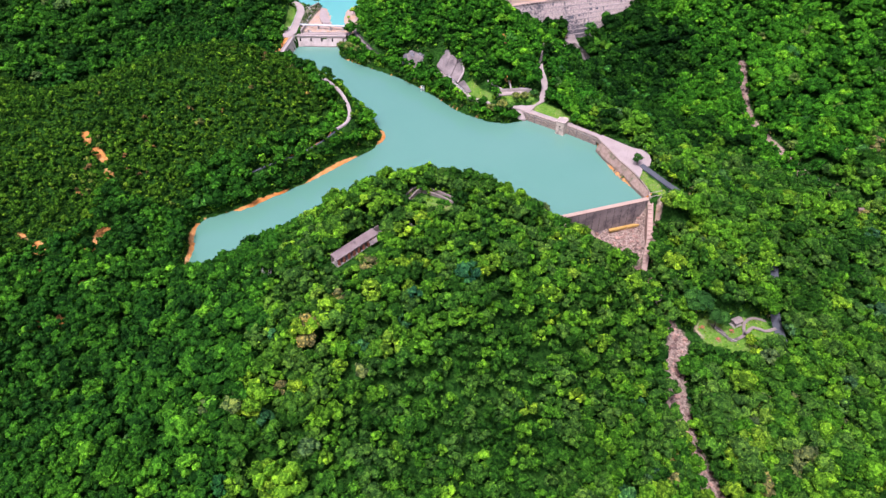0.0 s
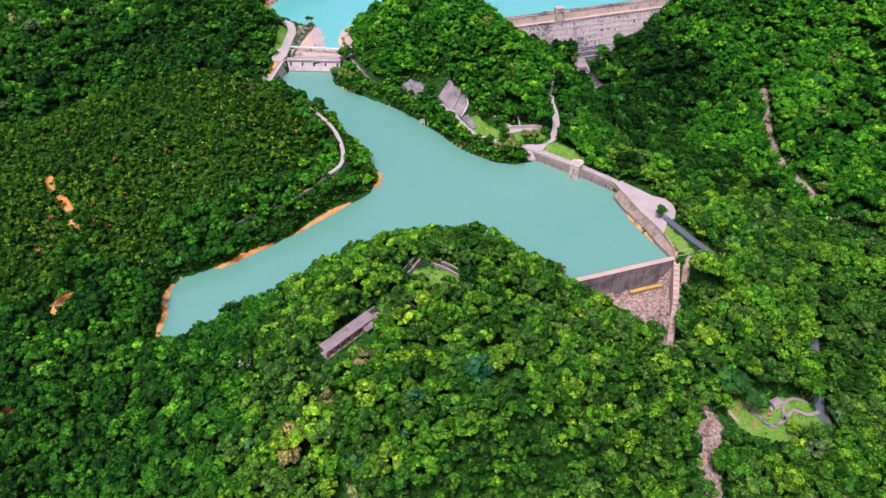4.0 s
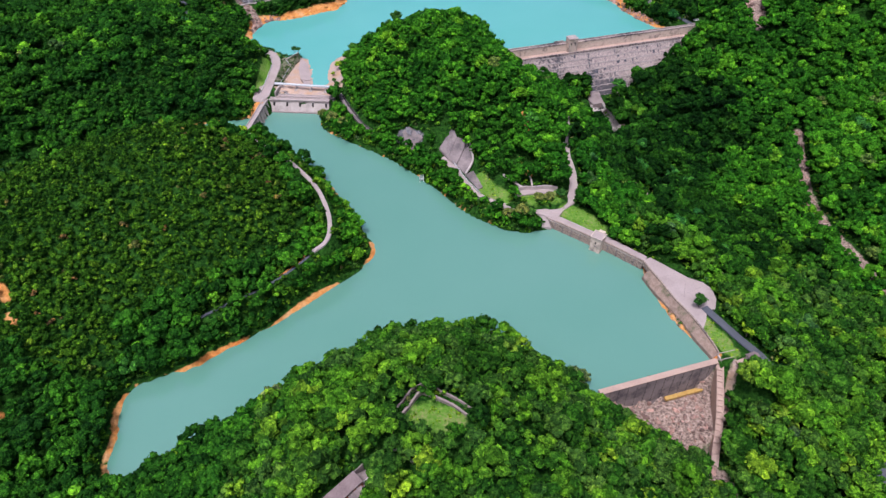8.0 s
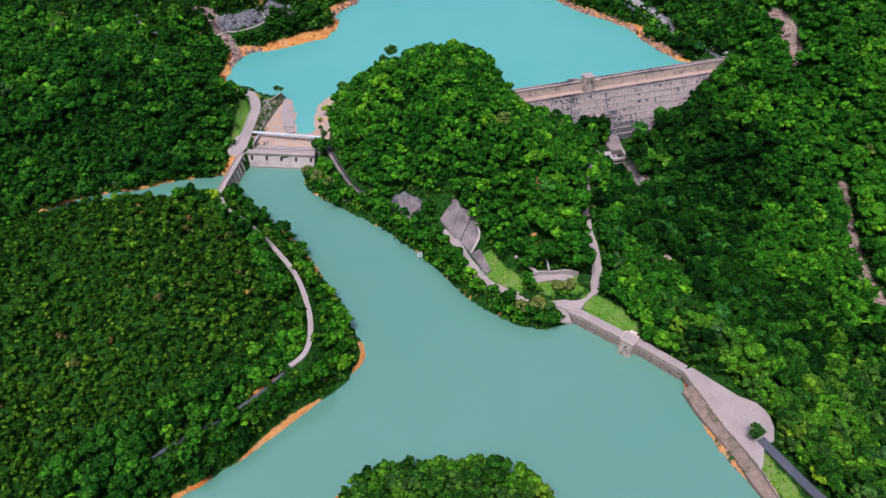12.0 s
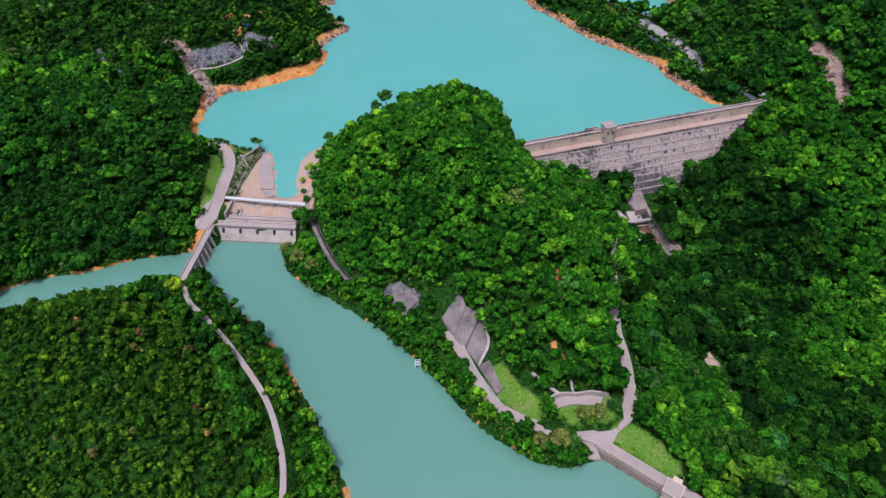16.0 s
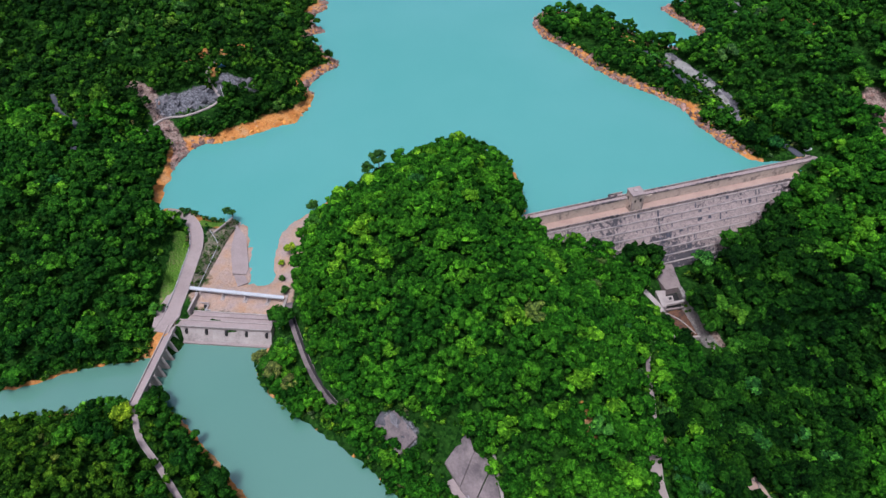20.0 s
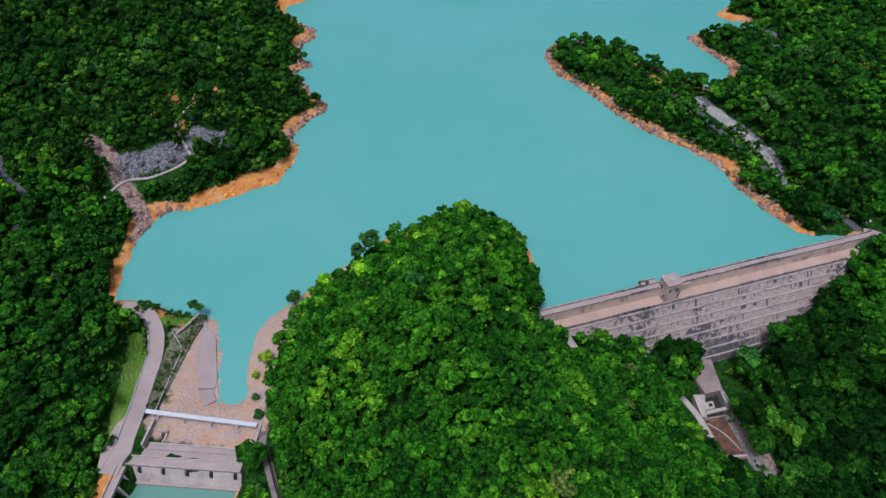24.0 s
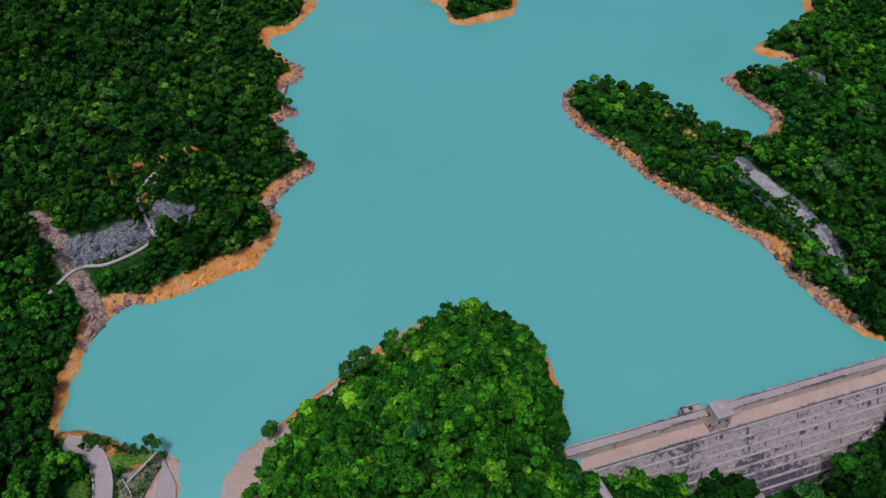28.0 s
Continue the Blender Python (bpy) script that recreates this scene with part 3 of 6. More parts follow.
def from_arrays(name, V, Fc, material, smooth=False):
    me = bpy.data.meshes.new(name)
    V, Fc = np.asarray(V, np.float32), np.asarray(Fc, np.int32)
    k = Fc.shape[1]
    me.vertices.add(len(V))
    me.vertices.foreach_set("co", V.ravel())
    me.loops.add(Fc.size)
    me.loops.foreach_set("vertex_index", Fc.ravel())
    me.polygons.add(len(Fc))
    me.polygons.foreach_set("loop_start", np.arange(0, Fc.size, k, dtype=np.int32))
    me.polygons.foreach_set("use_smooth", np.full(len(Fc), smooth))
    me.update(calc_edges=True)
    me.materials.append(material)
    return me


# the one ground sheet, fine in the middle and coarse to the horizon
def axis(lo, hi, step, far):
    mid = np.arange(lo, hi + step, step)
    out = np.array([8, 20, 45, 90, 180, 400, 900, 2000]) * 1.0
    return np.concatenate([(lo - out[::-1]), mid, mid[-1] + out])


gx, gy = axis(-430, 430, 2.6, 3000), axis(60, 990, 2.6, 3000)
GX, GY = np.meshgrid(gx, gy)
GP = np.column_stack([GX.ravel(), GY.ravel()])
core = (np.abs(GP[:, 0]) <= 480) & (GP[:, 1] >= -10) & (GP[:, 1] <= 1050)
GZ = np.full(len(GP), 70.0)
GZ[core] = ground_height(GP[core])
out_d = np.maximum(np.maximum(np.abs(GP[:, 0]) - 480, -10 - GP[:, 1]), GP[:, 1] - 1050)
GZ[~core] = 60 + 60 * np.sin(GP[~core, 0] / 310) * np.sin(GP[~core, 1] / 270) * np.clip(out_d[~core] / 300, 0, 1)
GZ += np.where(core, RNG.normal(0, 0.12, len(GP)), 0)
nx, ny = len(gx), len(gy)
ii = (np.arange(ny - 1)[:, None] * nx + np.arange(nx - 1)[None]).ravel()
ground_me = from_arrays("ground", np.column_stack([GP, GZ]), np.column_stack([ii, ii + 1, ii + 1 + nx, ii + nx]), M_GROUND, True)
dU, dL = np.full(len(GP), 999.0), np.full(len(GP), 999.0)
dU[core], dL[core] = near(GP[core], SHORE_U)[0], near(GP[core], SHORE_L)[0]
BAND = 1 + 0.35 * np.sin(GP[:, 0] / 9 + GP[:, 1] / 14) + 0.25 * np.sin(GP[:, 1] / 5.3)
shore_soil = np.maximum(np.clip(1.25 - dU / (np.where((GP[:, 0] > 0) & (GP[:, 0] < 48) & (GP[:, 1] < 615), 2.2, np.where((GP[:, 0] > 172) & (GP[:, 1] < 608), 2.6, 8.0)) * BAND), 0, 1), np.clip(1.2 - dL / (np.where((GP[:, 0] > -62) & (GP[:, 1] > 345), 0.9, 2.2) * BAND), 0, 1))
for kind in SCARS:
    v = np.zeros(len(GP))
    v[core] = scar_mask(GP[core], kind)
    if kind == "soil":
        v = np.maximum(v, shore_soil)
    ground_me.attributes.new(kind, 'FLOAT', 'POINT').data.foreach_set("value", v.astype(np.float32))
ground = tagged(new("ground", ground_me), "wooded hillsides with bare orange soil along the shores", "ground", kind="structure")


def height_at(x, y):
    """Height of the sheet at one place, read from its grid."""
    i = int(np.clip(np.searchsorted(gx, x) - 1, 0, nx - 2))
    j = int(np.clip(np.searchsorted(gy, y) - 1, 0, ny - 2))
    u, v = (x - gx[i]) / (gx[i + 1] - gx[i]), (y - gy[j]) / (gy[j + 1] - gy[j])
    Z = GZ.reshape(ny, nx)
    return float((Z[j, i] * (1 - u) + Z[j, i + 1] * u) * (1 - v) + (Z[j + 1, i] * (1 - u) + Z[j + 1, i + 1] * u) * v)


def heights(P):
    i = np.clip(np.searchsorted(gx, P[:, 0]) - 1, 0, nx - 2)
    j = np.clip(np.searchsorted(gy, P[:, 1]) - 1, 0, ny - 2)
    u, v = (P[:, 0] - gx[i]) / (gx[i + 1] - gx[i]), (P[:, 1] - gy[j]) / (gy[j + 1] - gy[j])
    Z = GZ.reshape(ny, nx)
    return (Z[j, i] * (1 - u) + Z[j, i + 1] * u) * (1 - v) + (Z[j + 1, i] * (1 - u) + Z[j + 1, i + 1] * u) * v


def water_sheet(name, poly, z, label, material):
    """A level sheet of water that runs a little way under the banks."""
    lo, hi = poly.min(0) - 6, poly.max(0) + 6
    X, Y = np.meshgrid(np.arange(lo[0], hi[0], 3.0), np.arange(lo[1], hi[1], 3.0))
    ny_, nx_ = X.shape
    P = np.column_stack([X.ravel(), Y.ravel()])
    C = P + 1.5
    keep = inside(C, poly) | (near(C, poly, 8.0)[0] < 4.0)
    if z < UPPER_Z:
        c, sn = math.cos(radians(16.5)), math.sin(radians(16.5))
        keep &= (-(C[:, 0] - 112.2) * sn + (C[:, 1] - 266.6) * c > 1.0) | (C[:, 0] < 52) | (C[:, 0] > 116)
    keep &= (np.arange(len(P)) % nx_ < nx_ - 1) & (np.arange(len(P)) // nx_ < ny_ - 1)
    i = np.where(keep)[0]
    me = from_arrays(name, np.column_stack([P, np.full(len(P), z)]), np.column_stack([i, i + 1, i + 1 + nx_, i + nx_]), material)
    bm = bmesh.new()
    bm.from_mesh(me)
    bmesh.ops.delete(bm, geom=[v for v in bm.verts if not v.link_faces], context='VERTS')
    bm.to_mesh(me)
    bm.free()
    return tagged(new(name, me), label, "water", kind="structure")


water_sheet("water_upper", POLY_U, UPPER_Z, "calm turquoise reservoir water above the masonry dam", M_WATER)
water_sheet("water_lower", POLY_L, LOWER_Z, "calm turquoise reservoir water between wooded banks", M_WATER2)

# ---- forest ----
def geodesic(f):
    """Unit sphere of an icosahedron, each face split f times."""
    a = (1 + 5 ** 0.5) / 2
    v = np.array([(-1, a, 0), (1, a, 0), (-1, -a, 0), (1, -a, 0), (0, -1, a), (0, 1, a), (0, -1, -a), (0, 1, -a), (a, 0, -1), (a, 0, 1), (-a, 0, -1), (-a, 0, 1)], float)
    v /= np.linalg.norm(v[0])
    from_faces = [tuple(int(c, 16) for c in s) for s in "0b5 051 017 07a 0ab 159 5b4 ba2 a76 718 394 342 326 368 389 495 24b 62a 867 981".split()]
    verts, faces, index = [], [], {}

    def vid(p):
        k = tuple(np.round(p, 5))
        if k not in index:
            index[k] = len(verts)
            verts.append(p / np.linalg.norm(p))
        return index[k]
    for i, j, k in from_faces:
        g = {}
        for s in range(f + 1):
            for t in range(f + 1 - s):
                g[s, t] = vid((v[i] * (f - s - t) + v[j] * s + v[k] * t) / f)
        for s in range(f):
            for t in range(f - s):
                faces.append((g[s, t], g[s + 1, t], g[s, t + 1]))
                if s + t < f - 1:
                    faces.append((g[s + 1, t], g[s + 1, t + 1], g[s, t + 1]))
    return np.array(verts), np.array(faces)


def crown_shape(seed, lumps=8, tufts=18, size=0.17, low=-0.1):
    """A crown about 1 in radius: rounded lumps of leaves round a core, with loose sprays standing out of them."""
    r = np.random.default_rng(seed)
    V, Fc = geodesic(1)
    Fc = Fc[V[Fc].mean(1)[:, 2] > -0.5]
    keep = np.unique(Fc)
    Fc, V = np.searchsorted(keep, Fc), V[keep]
    verts, faces, centres = [], [], []
    a0 = r.uniform(0, 6.28)
    for i in range(lumps):
        if i == 0:
            c, s = np.array([r.normal(0, 0.12), r.normal(0, 0.12), 0.62]), 0.5
        else:
            a = a0 + i * 2.4 + r.normal(0, 0.25)
            h = r.uniform(low, 0.55)
            d = np.sqrt(max(0.1, 1 - h * h)) * r.uniform(0.52, 0.74)
            c, s = np.array([np.cos(a) * d, np.sin(a) * d, h * 0.75]), r.uniform(0.27, 0.46)
        W = V * (s * r.uniform(0.6, 1.25, len(V)))[:, None]
        W[:, 2] *= 0.85
        t = r.uniform(0, 6.28)
        R = np.array([[np.cos(t), -np.sin(t), 0], [np.sin(t), np.cos(t), 0], [0, 0, 1]])
        faces.append(Fc + sum(len(v) for v in verts))
        verts.append(W @ R.T + c)
        centres.append((c, s))
    n0 = sum(len(v) for v in verts)
    D = r.normal(size=(tufts, 3))
    D[:, 2] = np.abs(D[:, 2]) * 1.1 - 0.25
    D /= np.linalg.norm(D, axis=1)[:, None]
    pick = r.integers(0, len(centres), tufts)
    C = np.array([centres[k][0] for k in pick]) + D * (np.array([centres[k][1] for k in pick]) * r.uniform(0.9, 1.12, tufts))[:, None]
    N = D + r.normal(0, 0.35, D.shape)
    N[:, 2] += 0.35
    N /= np.linalg.norm(N, axis=1)[:, None]
    A = np.cross(N, r.normal(size=D.shape))
    A /= np.linalg.norm(A, axis=1)[:, None]
    B = np.cross(N, A)
    s = (size * r.uniform(0.6, 1.3, tufts))[:, None]
    K = np.stack([C - A * s, C + B * s * 0.8 - N * s * 0.25, C + A * s * 1.1 - N * s * 0.2, C - B * s * 0.8 - N * s * 0.1], 1)
    k = n0 + 4 * np.arange(tufts)[:, None]
    faces += [k + np.array([[0, 3, 2]]), k + np.array([[0, 2, 1]])]
    return np.vstack(verts + [K.reshape(-1, 3)]), np.vstack(faces)


def plant(name, P, radius, tall, shapes, material, label, category="forest", rise=0.55, squash=(0.75, 1.05), tone=None, which=None):
    """Many crowns joined into one mesh. P: x, y, ground z."""
    k = RNG.integers(0, len(shapes), len(P)) if which is None else which
    a = RNG.uniform(0, 2 * np.pi, len(P))
    sq = RNG.uniform(*squash, len(P))
    tone = RNG.uniform(size=len(P)) if tone is None else tone
    VV, FF, TT, base = [], [], [], 0
    for s, (V, Fc) in enumerate(shapes):
        m = np.where(k == s)[0]
        if not len(m):
            continue
        c, sn, r = np.cos(a[m])[:, None], np.sin(a[m])[:, None], radius[m][:, None]
        X = (V[None, :, 0] * c - V[None, :, 1] * sn) * r + P[m, 0][:, None]
        Y = (V[None, :, 0] * sn + V[None, :, 1] * c) * r + P[m, 1][:, None]
        Z = V[None, :, 2] * r * sq[m][:, None] + (P[m, 2] + tall[m] - radius[m] * rise)[:, None]
        VV.append(np.stack([X, Y, Z], -1).reshape(-1, 3))
        FF.append((Fc[None] + (np.arange(len(m)) * len(V))[:, None, None]).reshape(-1, 3) + base)
        TT.append(np.repeat(tone[m], len(V)))
        base += len(m) * len(V)
    me = from_arrays(name, np.vstack(VV), np.vstack(FF), material)
    me.attributes.new("crown", 'FLOAT', 'POINT').data.foreach_set("value", np.concatenate(TT).astype(np.float32))
    return tagged(new(name, me), label, category, kind="stuff")


def scatter(step, jitter=0.34):
    xs, ys = np.arange(-455, 455, step), np.arange(78, 925, step * 0.87)
    X, Y = np.meshgrid(xs, ys)
    X[1::2] += step / 2
    P = np.column_stack([X.ravel(), Y.ravel()])
    P += RNG.uniform(-jitter, jitter, P.shape) * step
    half = np.interp(P[:, 1], [78, 200, 560, 620, 860, 985], [150, 235, 430, 452, 452, 415])
    return P[np.abs(P[:, 0]) < half]


KEEP_CLEAR = [(3.0, [(-125.5, 492), (-125.5, 520)]), (4.2, [(-166, 620), (-161, 624), (-151, 625), (-141, 630), (-134, 636)]), (2.6, [(45, 538), (49, 531), (54, 524)]), (4.5, [(98, 515), (104, 502), (107.5, 486)]), (4.5, [(-3, 416), (5, 408), (11, 396), (17, 381)]), (3.6, [(4, 400), (9, 387), (16, 375)]), (2.8, [(113, 294), (123.5, 275), (131, 261)]), (4.4, [(114, 190), (107, 170), (105, 140), (108, 116), (112, 95)]), (4.6, [(247, 490), (240, 462), (231, 428), (228, 400), (232, 373), (239, 343), (246, 325), (254, 290)]), (3.6, [(69, 390), (69, 405)]), (2.8, [(-69, 488), (-63, 469), (-57, 456), (-50, 445), (-45, 439)]), (1.8, [(-37.5, 173.5), (-22, 189)]), (4.0, [(-26, 429), (-16, 422)]), (6, [(36, 539), (200, 590)]), (8, [(112, 526), (119, 522)]), (9, [(132, 190), (141, 191), (150, 197)]), (4, [(120, 190), (126, 196)]), (8, [(56, 545), (112, 557)]), (12, [(116, 558), (172, 576)]), (9, [(114, 552), (158, 565)]), (7, [(112, 544), (150, 556)]), (6, [(112, 538), (134, 543)]), (7, [(112, 417), (121, 403)]), (6, [(117, 404), (125, 389)]), (3, [(121, 390), (127, 380)]), (3.5, [(94, 511), (100, 501), (105, 487)]), (5, [(66, 252), (112, 266)]), (4, [(115, 269), (104, 230)]), (6, [(86, 249), (106, 252)]), (4, [(-118, 478), (-120, 438)]), (9, [(-118, 478), (-78, 470)]), (10, [(-110, 494), (-76, 488)]),
              (5, [(-110, 540), (-111, 530), (-114, 512), (-114, 500)]), (7, [(-104, 540), (-103, 512), (-96, 502)]), (5.5, [(-73, 490), (-74.5, 505), (-74, 522), (-71, 540), (-64, 551)]), (4.2, [(52, 359), (72.5, 343), (95, 325)]), (6.5, [(106, 523), (112, 500), (116, 484)]), (4.5, [(110, 486), (113, 474)]), (7.5, [(114, 412), (118, 400), (121, 388)]), (2.2, [(143, 694), (150, 677), (158, 662), (164, 648), (167, 637)]), (6.5, [(95, 321), (99, 307), (104, 292), (111, 274)]), (8.5, [(106, 312), (113, 303), (114, 298)]), (4.5, [(110, 288), (116, 273)])]
KEEP_CLEAR = [(w, resample([p + (0,) for p in pts], 2.0)[:, :2]) for w, pts in KEEP_CLEAR]


def clear_of(P, gap, patches=True):
    ok = np.ones(len(P), bool)
    dU_, dL_ = near(P, SHORE_U)[0], near(P, SHORE_L)[0]
    ok &= ~inside(P, SHORE_U) & ~inside(P, SHORE_L)
    b = 1 + 0.35 * np.sin(P[:, 0] / 9 + P[:, 1] / 14) + 0.25 * np.sin(P[:, 1] / 5.3)
    ok &= (dU_ > np.where((P[:, 0] > -20) & (P[:, 0] < 48) & (P[:, 1] < 615), 2.6, 6.0) * b + gap * 0.35) & (dL_ > np.where((P[:, 0] < -34) & (P[:, 1] < 436), 2.4, 0.25) * b + gap * 0.35)
    for key, (w, line) in ROAD_LINES.items():
        ok &= near(P, line[:, :2], 16.0)[0] > w + gap * (2.4 if key == "hill_path" else 1.0)
    for w, line in PAD_LINES:
        ok &= near(P, line[:, :2], 16.0)[0] > w + gap * 0.5
    for w, line in KEEP_CLEAR:
        ok &= near(P, line, 20.0)[0] > w + gap * 0.4
    if patches:
        for kind in SCARS:
            ok &= scar_mask(P, kind) < (0.52 if kind != "soil" else 0.6)
    return ok


def on_scrub(P):
    """The low scrub of the western hill."""
    q = ((P[:, 0] + 158) / 115) ** 2 + ((P[:, 1] - 352) / 92) ** 2
    q = np.minimum(q, ((P[:, 0] + 260) / 90) ** 2 + ((P[:, 1] - 285) / 110) ** 2)
    return q + 0.15 * np.sin(P[:, 0] / 13) * np.sin(P[:, 1] / 11) < 1.0


CROWNS = [crown_shape(40 + i, 7 + i % 3, 18 + i % 6) for i in range(24)]
BIG_CROWNS = [crown_shape(240 + i, 10 + i % 3, 34) for i in range(12)]
FAR_CROWNS = [crown_shape(140 + i, 5 + i % 2, 6) for i in range(16)]
BUSHES = [crown_shape(80 + i, 3, 6, 0.3) for i in range(12)]
T = scatter(5.25)
T = T[clear_of(T, 1.6)]
outlying = (np.abs(T[:, 0]) > 230) | (T[:, 1] > 690)
T = T[RNG.uniform(size=len(T)) < np.where(outlying, 0.74, 1.0)]
T = T[~on_scrub(T) | ((near(T, SHORE_L)[0] < 26) & (T[:, 0] > -135))]
TZ = heights(T)
big = RNG.uniform(size=len(T))
patch = np.sin(T[:, 0] / 31 + 2 * np.sin(T[:, 1] / 47)) * np.sin(T[:, 1] / 37 + 1.0)
TR = np.where(big > 0.94, RNG.uniform(4.4, 5.8, len(T)), RNG.uniform(2.6, 4.3, len(T))) * (1.12 + 0.12 * patch)
TH = TR * RNG.uniform(1.5, 2.0, len(T)) + RNG.uniform(0.3, 2.8, len(T))
tall_wood = (T[:, 0] > 92) & (T[:, 1] < 610)
TR = np.where(tall_wood, TR * RNG.uniform(0.95, 1.45, len(T)), TR)
TH = np.where(tall_wood, TH * RNG.uniform(0.9, 1.35, len(T)), TH)
shore_d = np.minimum(near(T, SHORE_U)[0], near(T, SHORE_L)[0])
TH = TH * (0.72 + 0.28 * smooth01((shore_d - 6) / 30))
TP = np.column_stack([T, TZ])
outlying = (np.abs(T[:, 0]) > 230) | (T[:, 1] > 690)
TR = np.where(outlying, TR * 1.14, TR)
tone = np.clip(RNG.beta(1.6, 1.9, len(T)) + 0.1 * patch, 0, 1)
outlying = (np.abs(T[:, 0]) > 185) | (T[:, 1] > 640)
which = np.where(outlying, len(CROWNS) + RNG.integers(0, len(FAR_CROWNS), len(T)), RNG.integers(0, len(CROWNS), len(T)))
which = np.where((TR > 4.4) & (T[:, 1] < 640), len(CROWNS) + len(FAR_CROWNS) + RNG.integers(0, len(BIG_CROWNS), len(T)), which)
tx = T[:, 0] + 16 * np.sin(T[:, 1] / 21) + RNG.normal(0, 10, len(T))
ty = T[:, 1] + 14 * np.sin(T[:, 0] / 17) + RNG.normal(0, 10, len(T))
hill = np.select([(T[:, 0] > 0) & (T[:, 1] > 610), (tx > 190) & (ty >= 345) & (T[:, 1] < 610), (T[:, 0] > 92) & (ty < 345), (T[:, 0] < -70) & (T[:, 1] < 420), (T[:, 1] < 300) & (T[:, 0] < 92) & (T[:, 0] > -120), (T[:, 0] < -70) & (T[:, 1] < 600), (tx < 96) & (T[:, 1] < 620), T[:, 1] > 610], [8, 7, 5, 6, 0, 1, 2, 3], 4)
# Stands seen in shade take the darker copies of the canopy.
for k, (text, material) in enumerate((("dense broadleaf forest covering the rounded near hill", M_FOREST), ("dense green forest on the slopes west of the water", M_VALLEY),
                                      ("dense green forest covering the wooded headland", M_MID), ("green forest on the slopes round the upper reservoir, shade painted into its colour", M_SLOPE), ("tall forest filling the valley below the dam, shade painted into its greens", M_DEEP), ("tall green forest along the stream below the lower dam", M_FOREST), ("green forest round the foot of the western hill", M_VALLEY), ("green forest on the valley's eastern slope", M_MID), ("green forest on the slopes east of the upper reservoir", M_VALLEY))):
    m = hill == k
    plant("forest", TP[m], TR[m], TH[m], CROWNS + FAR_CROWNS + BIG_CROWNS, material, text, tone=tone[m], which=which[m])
# low bushes along the edges of clearings and shores
B = scatter(2.7)
B = B[clear_of(B, 0.4) & ~clear_of(B, 8.0)]
B = B[~on_scrub(B)]
B2 = scatter(2.5)
B2 = B2[(near(B2, SHORE_L, 12.0)[0] < 5.5)]
B = np.vstack([B, B2[clear_of(B2, 0.3)]])
BR = RNG.uniform(1.0, 2.2, len(B))
plant("undergrowth", np.column_stack([B, heights(B)]), BR, BR * 1.2, BUSHES, M_FOREST, "low green bushes along the edges of the clearings", "undergrowth")
S = scatter(3.0, 0.55)
S = S[on_scrub(S)]
S = S[clear_of(S, 0.5)]
spread = np.sin(S[:, 0] / 23 + 1.5 * np.sin(S[:, 1] / 31)) * np.sin(S[:, 1] / 27)
SR = RNG.uniform(1.4, 2.7, len(S)) * (1.08 + 0.14 * spread) * np.where(RNG.uniform(size=len(S)) > 0.93, 1.45, 1.0)
SH = SR * RNG.uniform(0.95, 1.5, len(S))
plant("scrub", np.column_stack([S, heights(S)]), SR, SH, BUSHES, M_SHRUB, "low dense scrub covering the western hill", "scrub", 0.55, (0.7, 1.0), tone=np.clip(RNG.beta(1.5, 1.8, len(S)) + 0.12 * spread, 0, 1))

# ---- helpers for built things ----
def thing(name, label, category, x, y, z, turn=0.0, group="", kind=""):
    ob = new(name)
    ob.empty_display_size = 1.0
    ob.matrix_basis = pose(x, y, z, 0, 0, turn)
    return tagged(ob, label, category, group, kind)


def part(name, bm, material, parent=None, label="", smooth=False):
    bmesh.ops.recalc_face_normals(bm, faces=bm.faces[:])
    if material in (M_STONE, M_RUBBLE, M_BROWNWALL):
        uv = bm.loops.layers.uv.new("UVMap")
        for f in bm.faces:
            nrm = f.normal
            flat = abs(nrm.z) > 0.8
            t = Vector((-nrm.y, nrm.x, 0)).normalized() if not flat else None
            for lp in f.loops:
                c = lp.vert.co
                lp[uv].uv = (c.x, c.y) if flat else (c.dot(t), c.z)
    if smooth:
        for f in bm.faces:
            f.smooth = True
    me = bpy.data.meshes.new(name)
    bm.to_mesh(me)
    bm.free()
    me.materials.append(material)
    ob = new(name, me)
    if parent is not None:
        ob.parent = parent
    if label:
        tagged(ob, label)
    return ob


def box(bm, x0, x1, y0, y1, z0, z1, bev=0.0, m=None):
    r = bmesh.ops.create_cube(bm, size=1.0)
    v = r["verts"]
    bmesh.ops.scale(bm, vec=(x1 - x0, y1 - y0, z1 - z0), verts=v)
    bmesh.ops.translate(bm, vec=((x0 + x1) / 2, (y0 + y1) / 2, (z0 + z1) / 2), verts=v)
    if bev:
        e = list({e for q in v for e in q.link_edges})
        v = [q for q in bmesh.ops.bevel(bm, geom=e, offset=bev, segments=1, affect='EDGES')["verts"]]
        v = list({q for q in v})
    if m is not None:
        bmesh.ops.transform(bm, matrix=m, verts=v)
    return v


def boxes(*dims, bev=0.0):
    bm = bmesh.new()
    for d in dims:
        box(bm, *d, bev=bev)
    return bm


def prism(profile, x0, x1, cuts=1):
    """A profile of (y, z) points drawn out along x."""
    bm = bmesh.new()
    rows = [[bm.verts.new((x0 + (x1 - x0) * k / cuts, y, z)) for y, z in profile] for k in range(cuts + 1)]
    n = len(profile)
    for a, b in zip(rows, rows[1:]):
        for i in range(n):
            bm.faces.new((a[i], a[(i + 1) % n], b[(i + 1) % n], b[i]))
    bm.faces.new(rows[0])
    bm.faces.new(rows[-1])
    return bm


